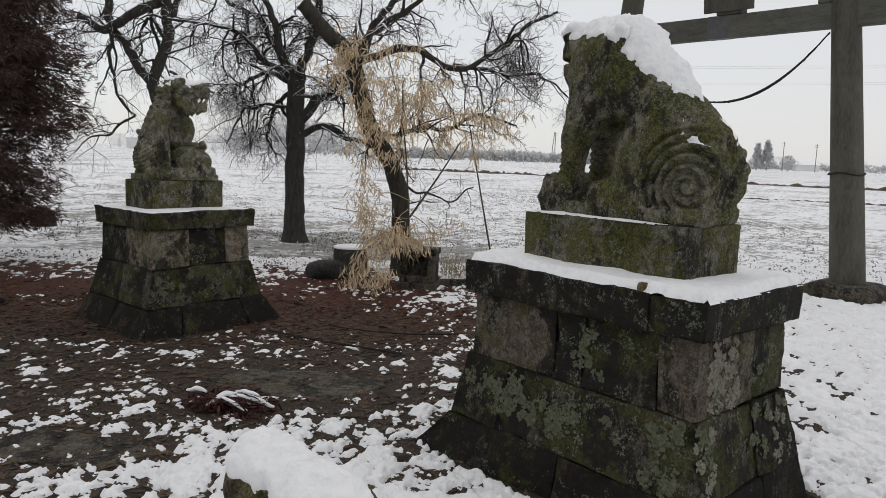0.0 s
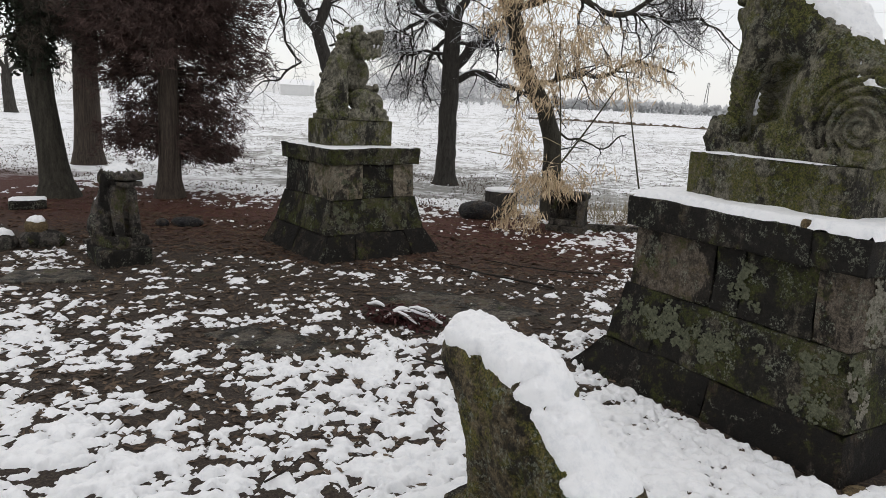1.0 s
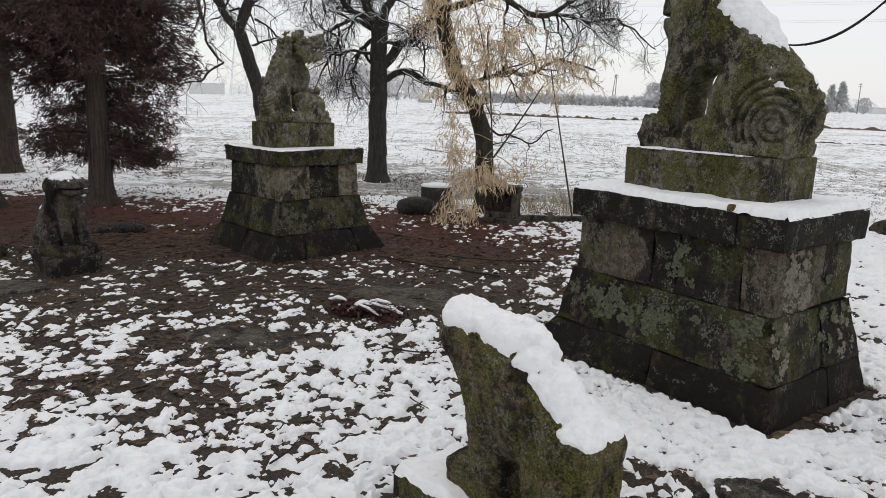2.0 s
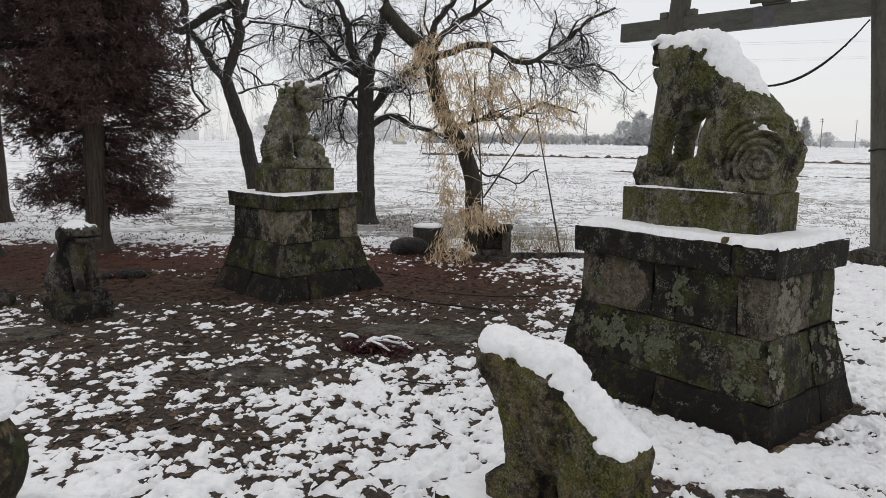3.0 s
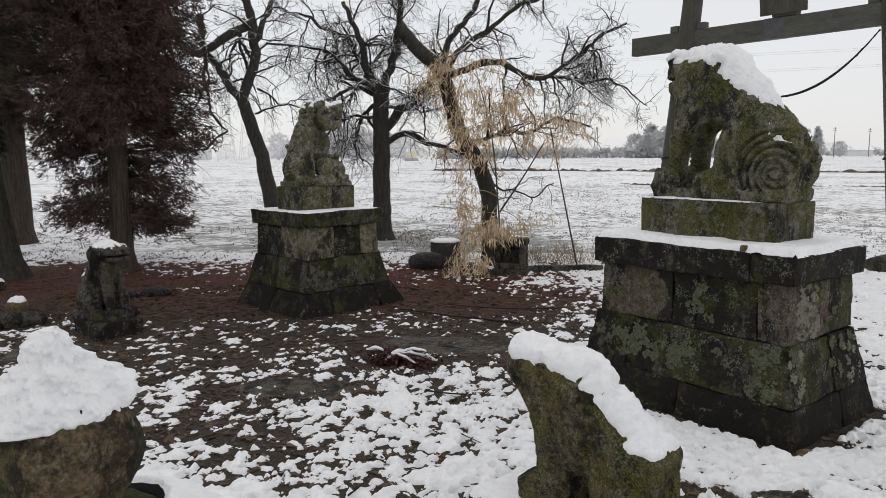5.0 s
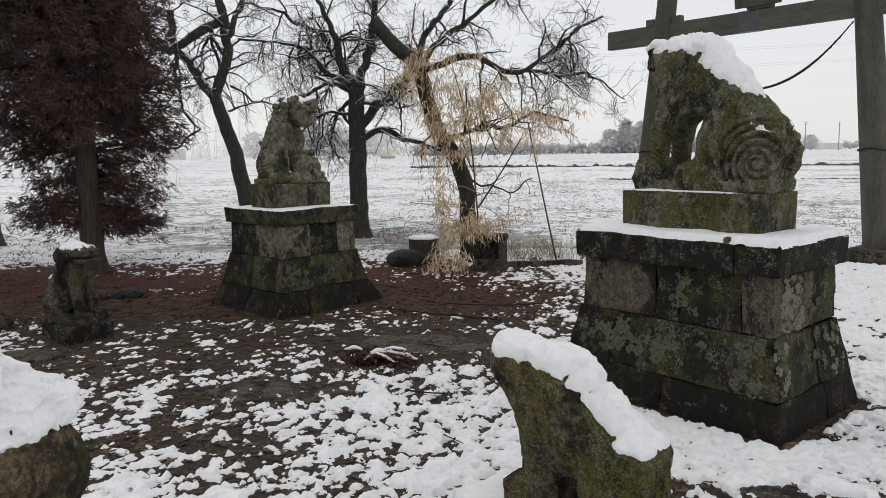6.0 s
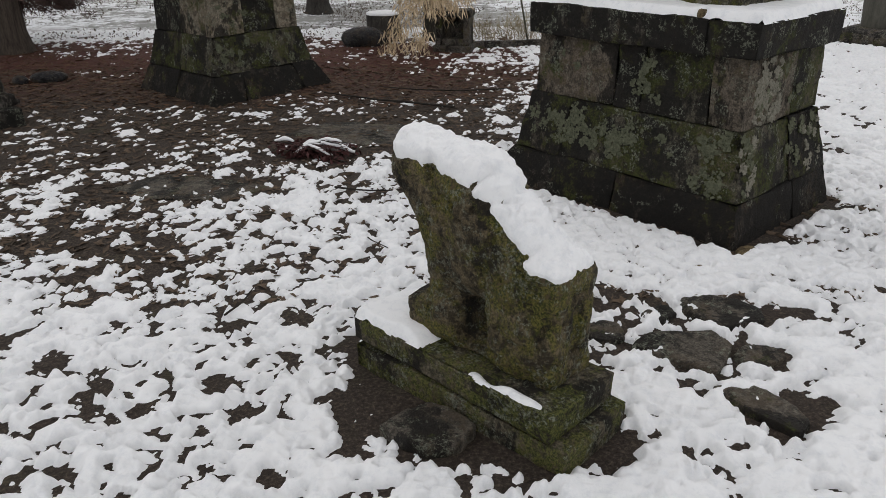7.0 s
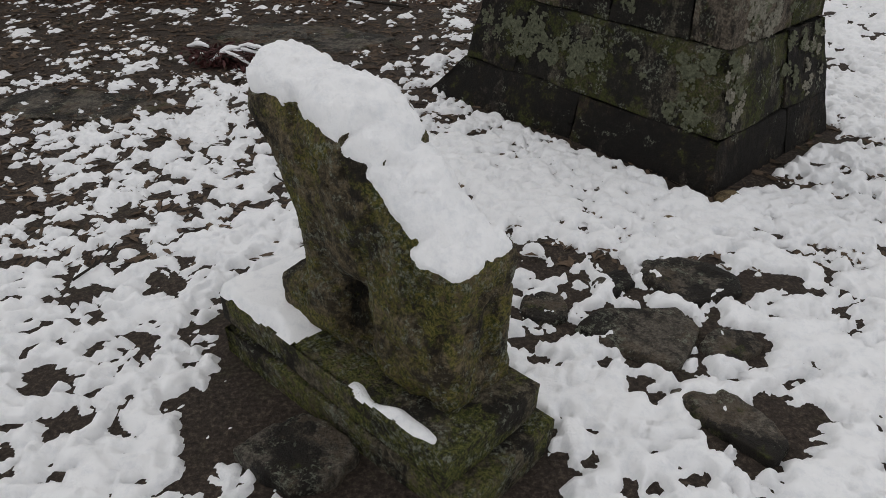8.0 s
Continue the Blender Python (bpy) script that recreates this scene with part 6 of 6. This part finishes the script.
flagstone(0.50, 2.0, [0.07, 0.08, 0.08, 0.05, 0.05, 0.07, 0.08, 0.07, 0.05, 0.05], 0.022, "small broken flagstone among larger ones", 90)
flagstone(-0.41, 1.265, [0.15, 0.11, 0.12, 0.11, 0.15, 0.10, 0.11, 0.13], 0.05, "thick brown flagstone beside the worn lion's base", 95)
flagstone(-0.95, 4.75, [0.62, 0.34, 0.3, 0.5, 0.62, 0.36, 0.3, 0.45], 0.012, "smooth dark wet paving slab in the yard", 96)
flagstone(-1.9, 3.55, [0.5, 0.25, 0.2, 0.4, 0.5, 0.24, 0.2, 0.3], 0.012, "dark mossy paving slab half covered by snow", 97)
flagstone(-4.2, 4.45, [0.42, 0.25, 0.2, 0.35, 0.42, 0.25], 0.014, "flat dark paving stone before a small lion", 98)


def fallen_branch(x, y):
    rng = np.random.default_rng(101)
    th = thing("fallen_branch", pose(x, y, 0.0), "fallen sprig of dark red leaves weighed down with snow", "branch")
    t, P, D, S = Tubes(), [], [], []
    for _ in range(16):
        a = rng.uniform(-0.6, 0.6) + (np.pi if rng.random() < 0.6 else 0)
        q = sway(rng, (rng.uniform(-0.05, 0.14), rng.normal(0, 0.04), 0.07), (math.cos(a), 1.1 * math.sin(a), 0.25), rng.uniform(0.18, 0.32), 6, 0.15, -0.16)
        q[:, 2] = np.maximum(q[:, 2], 0.02)
        t.add(q, np.linspace(0.006, 0.003, 7), 5)
        P.append(spline(q, 12))
        D.append(np.repeat((q[-1] - q[0])[None] * 2 + np.array([0, 0, -0.4]), 12, 0))
        S.append((rng.uniform(0.01, 0.02), q))
    tagged(part("sprigs", t.mesh("sprigs", STICK), th), kind="stuff")
    V, F = blades(rng, np.concatenate(P), np.concatenate(D), 0.06, 0.010, 6, 0.7)
    V[:, 2] = np.clip(V[:, 2], 0.008, 0.085)
    part("leaves", array_mesh("leaves", V, F, RED_LEAF, False), th)
    s = Tubes()
    for w, q in S[1::2]:
        s.add(spline(q[1:] + np.array([0, 0, 0.025]), 12), 0.62 * w * np.sin(np.linspace(0.35, 2.9, 12)) + 0.004, 8)
    ob = part("snow_cap", s.mesh("snow_cap", SNOW, 0.015))
    ob.matrix_world = pose(x, y, 0)
    tagged(ob, "finger-like clumps of snow on fallen leaves", "snow", kind="stuff")


fallen_branch(-1.33, 4.22)


def stick(pts, r, label):
    t = Tubes()
    q = spline(pts, 12)
    q[:, 2] += ground_z(q[:, 0], q[:, 1])
    t.add(q, np.linspace(r, r * 0.5, 12), 6)
    tagged(part("twig", t.mesh("twig", STICK)), label, "twig", "fallen twigs")


stick([(-1.02, 3.48, 0.035), (-0.85, 3.42, 0.04), (-0.68, 3.43, 0.035)], 0.007, "dark fallen twig lying on snow")
stick([(-0.75, 2.75, 0.03), (-0.72, 2.68, 0.045), (-0.64, 2.62, 0.03)], 0.004, "thin bent twig sticking out of snow")
stick([(-1.25, 1.98, 0.03), (-1.2, 2.08, 0.04), (-1.18, 2.18, 0.05)], 0.005, "short dark twig in the snow")
stick([(-0.3, 5.5, 0.02), (-0.9, 5.75, 0.03), (-1.5, 6.1, 0.02)], 0.012, "long dark fallen branch on bare earth")
stick([(0.2, 6.2, 0.02), (-0.4, 6.1, 0.03), (-1.0, 6.35, 0.02)], 0.009, "dark fallen branch on leaf litter")
stick([(0.05, 1.0, 0.02), (0.14, 1.08, 0.035), (0.2, 1.14, 0.03)], 0.003, "thin straw stalk beside the worn lion's base")


# ---- the distance ----
def bank(pts, width, height, label, seed, mat=LITTER_DARK):
    """A low ragged earth bank across the fields."""
    q = spline(pts, 260)
    t = np.gradient(q, axis=0)
    s = np.stack([-t[:, 1], t[:, 0], 0 * t[:, 0]], -1) / np.linalg.norm(t, axis=1, keepdims=True)
    rows = []
    for f, h in ((-1, -0.05), (-0.6, 0.55), (-0.1, 1.0), (0.4, 0.7), (1, -0.05)):
        wob = noise2(np.arange(260) * 0.9, np.full(260, f * 3 + seed), seed)
        rows.append(q + s * f * width * (0.6 + 0.8 * wob)[:, None] + np.array([0, 0, 1.0]) * (h * height * np.clip(2.6 * wob - 0.75, -0.1, 2))[:, None])
    V = np.stack(rows, 1).reshape(-1, 3)
    tagged(part("field_bank", array_mesh("field_bank", V, grid_faces(260, 5), mat)), label, "earth bank", kind="structure")


bank([(-6, 74, 0), (7, 69, 0), (29, 60, 0), (60, 50, 0)], 0.7, 0.17, "dark bare earth bank between snowy fields", 3)
bank([(6, 38, 0), (14, 35, 0), (26, 31, 0)], 0.35, 0.05, "broken line of bare earth in a snowy field", 7)


def far_tree(x, y, h, w, pointed, label, seed, mat, parent=None, n=300):
    """A far tree, snow dust and haze in its colour: trunk and a ragged crown of small clumps."""
    rng = np.random.default_rng(seed)
    th = thing("far_tree", pose(x, y, 0), label, "tree", "trees across the fields")
    t = Tubes()
    t.add([(0, 0, -0.1), (0, 0, h * 0.5), (0, 0, h * 0.9)], [w * 0.06, w * 0.04, w * 0.01], 6)
    part("trunk", t.mesh("trunk", mat), th)
    z = rng.uniform(0.08, 1.0, n)
    reach = (1.05 - z) if pointed else np.sqrt(np.clip(1 - (2 * z - 0.9) ** 2 / 1.25, 0.02, 1))
    a, r = rng.uniform(0, 6.28, n), np.sqrt(rng.random(n)) * reach * w * 0.5 * rng.uniform(0.7, 1.15, n)
    P = np.stack([r * np.cos(a), r * np.sin(a), z * h], -1)
    D = np.stack([np.cos(a), np.sin(a), rng.uniform(-0.3, 0.8, n)], -1)
    V, F = blades(rng, P, D, h * 0.11, h * 0.033, 4, 0.7)
    part("crown", array_mesh("crown", V, F, mat, False), th)


rng = np.random.default_rng(71)
for k in range(15):
    far_tree(58 + 2.4 * k + rng.normal(0, 1.0), 292 + rng.uniform(-8, 8), rng.uniform(8.5, 13.5) * (1.0 if 2 < k < 12 else 0.75), rng.uniform(6, 9), k in (7, 9, 10), "frosted tree coloured for haze in a grove beyond the fields", 200 + k, FROST_HAZE)
for k, (x, h, p) in enumerate(((131, 11.5, True), (127, 10.5, True), (140, 6, False))):
    far_tree(x, 298, h, 6.0, p, "frosted conifer coloured for haze at the edge of the fields", 230 + k, FROST_HAZE)
for k in range(26):
    x = -190 + 17 * k + rng.normal(0, 4)
    far_tree(x, 395 + rng.uniform(-15, 15), rng.uniform(4, 8.5), rng.uniform(12, 19), False, "frosted tree on the horizon, pale with haze in its colour", 240 + k, FROST_HAZE_FAR, n=260)
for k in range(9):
    far_tree(-80 + 6.0 * k + rng.normal(0, 1.5), 268 + rng.uniform(-6, 6), rng.uniform(7, 12) * (1.25 if 3 < k < 7 else 0.9), rng.uniform(8, 13), False, "frosted tree behind the fields, pale with haze in its colour", 270 + k, FROST_HAZE_FAR, n=320)
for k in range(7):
    far_tree(-190 + 9.0 * k, 262 + rng.uniform(-6, 6), rng.uniform(5, 9), rng.uniform(9, 13), False, "frosted tree behind the fields, pale with haze in its colour", 290 + k, FROST_HAZE_FAR, n=260)


def hedge(pts, h, label, seed):
    rng = np.random.default_rng(seed)
    q = spline(pts, 900)
    P = q + rng.normal(0, 1, (900, 3)) * np.array([0.6, 1.2, 0.0]) + np.array([0, 0, 1.0]) * (rng.random(900) * h)[:, None]
    V, F = blades(rng, P, np.repeat(np.array([[0, 0, 1.0]]), 900, 0), h * 0.6, h * 0.3, 2, 0.9)
    tagged(part("far_woods", array_mesh("far_woods", V, F, FROST_HAZE, False)), label, "woods", kind="stuff")


hedge([(-20, 290, 0), (20, 288, 0), (62, 286, 0)], 3.2, "low frosted scrub coloured for haze along far edge of fields", 301)
hedge([(56, 285, 0), (75, 284, 0), (98, 284, 0)], 3.4, "frosted scrub coloured for haze under a grove", 302)
hedge([(100, 380, 0), (160, 370, 0), (240, 350, 0)], 3.0, "frosted scrub coloured for haze on the horizon", 303)


def utility_pole(x, y, h, lean, label, arms=2, mat=POLE):
    th = thing("utility_pole", pose(x, y, 0, 0, lean, 20), label, "utility pole", "poles across the fields")
    t = Tubes()
    t.add([(0, 0, -0.3), (0, 0, h)], [0.19, 0.13], 8)
    part("pole", t.mesh("pole", mat), th)
    for k in range(arms):
        part("crossarm", stone_block("crossarm", (0.9, 0.06, 0.06), mat, None, 2, 0.02, 0.0, k), th).matrix_local = pose(0, 0.15, h - 0.5 - 0.8 * k)


utility_pole(42.5, 297, 12.5, 6, "leaning grey utility pole across the fields", 0)
utility_pole(44.2, 298, 12.5, 0, "grey utility pole across the fields")
utility_pole(134.8, 292, 11.5, 0, "grey utility pole across the fields")
utility_pole(147.5, 291, 11.0, 0, "grey utility pole across the fields")
utility_pole(18.0, 296, 10, 0, "grey utility pole across the fields")


def pylon(x, y, h, w, label):
    th = thing("power_pylon", pose(x, y, 0, 0, 0, 25), label, "pylon", "pylons beyond the fields")
    t = Tubes()
    for sx in (-1, 1):
        for sy in (-1, 1):
            t.add([(sx * w, sy * w, 0), (sx * w * 0.3, sy * w * 0.3, h * 0.7), (sx * w * 0.12, sy * w * 0.12, h)], [0.16, 0.12, 0.08], 4)
    lv = np.linspace(0, 1, 11)
    for a, b in zip(lv[:-1], lv[1:]):
        ra, rb = w * (1 - 0.9 * a), w * (1 - 0.9 * b)
        for sy in (-1, 1):
            t.add([(-ra, sy * ra, a * h), (rb, sy * rb, b * h)], [0.07, 0.07], 4)
            t.add([(ra, sy * ra, a * h), (-rb, sy * rb, b * h)], [0.07, 0.07], 4)
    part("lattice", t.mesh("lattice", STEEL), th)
    for k in range(3):
        arm = Tubes()
        arm.add([(-w * 1.6, 0, h * (0.72 + 0.1 * k)), (0, 0, h * (0.75 + 0.1 * k)), (w * 1.6, 0, h * (0.72 + 0.1 * k))], [0.06, 0.16, 0.06], 4)
        part("arm", arm.mesh("arm", STEEL), th)


pylon(-100, 300, 42, 4.2, "pale steel lattice pylon beyond the fields")
pylon(-128, 420, 42, 4.2, "faint steel lattice pylon in the haze")
pylon(-92, 250, 30, 3.0, "thin steel lattice pylon beyond the fields")


def wires():
    k = np.linspace(0, 1, 40)
    for z, s in ((30, 6), (31.5, 6), (36, 6), (37.5, 6)):
        t = Tubes()
        p = np.stack([-100 + 520 * k, 300 - 40 * k + 8 * np.sin(z), z + 18 * k - 4 * s * k * (1 - k)], -1)
        t.add(p, np.full(40, 0.055), 3)
        tagged(part("power_line", t.mesh("power_line", STEEL)), "thin power line crossing the pale sky", "cable", "power lines")


wires()


def digger(x, y):
    th = thing("excavator", pose(x, y, 0, 0, 0, 15), "small yellow digger parked across the fields", "digger")
    for nm, c, h, mat in (("track", (0, -0.9, 0.4), (1.7, 0.3, 0.4), RUBBER), ("track", (0, 0.9, 0.4), (1.7, 0.3, 0.4), RUBBER), ("body", (-0.3, 0, 1.35), (1.4, 1.1, 0.5), YELLOW), ("cab", (0.4, -0.4, 2.2), (0.6, 0.5, 0.6), YELLOW)):
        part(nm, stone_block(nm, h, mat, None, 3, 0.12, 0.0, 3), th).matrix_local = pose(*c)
    t = Tubes()
    t.add([(0.9, 0.3, 1.6), (2.6, 0.3, 3.4), (4.2, 0.3, 2.6)], [0.22, 0.2, 0.16], 6)
    part("boom", t.mesh("boom", YELLOW), th)
    t = Tubes()
    t.add([(4.2, 0.3, 2.6), (4.6, 0.3, 1.2), (4.2, 0.3, 0.5)], [0.16, 0.16, 0.3], 6)
    part("arm", t.mesh("arm", YELLOW), th)


digger(-21, 195)


def house(x, y, w, h, label):
    th = thing("farmhouse", pose(x, y, 0, 0, 0, 8), label, "house", "houses beyond the fields")
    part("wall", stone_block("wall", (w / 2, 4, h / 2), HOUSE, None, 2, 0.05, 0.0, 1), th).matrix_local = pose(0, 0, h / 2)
    V = np.array([(-w / 2 - 0.5, -4.5, h), (w / 2 + 0.5, -4.5, h), (w / 2 + 0.5, 4.5, h), (-w / 2 - 0.5, 4.5, h), (-w / 2 - 0.5, 0, h + 2.2), (w / 2 + 0.5, 0, h + 2.2)])
    bm = bmesh.new()
    vs = [bm.verts.new(v) for v in V]
    for f in ((0, 1, 5, 4), (2, 3, 4, 5), (0, 4, 3), (1, 2, 5), (3, 2, 1, 0)):
        bm.faces.new([vs[k] for k in f])
    me = bpy.data.meshes.new("roof")
    bm.to_mesh(me)
    bm.free()
    me.materials.append(SNOW)
    part("roof", me, th, "snow-covered gable roof")


house(168, 340, 8, 2.8, "pale farmhouse with snowy roof beyond the fields")
house(-118, 285, 12, 4.2, "pale farm building beyond the fields")
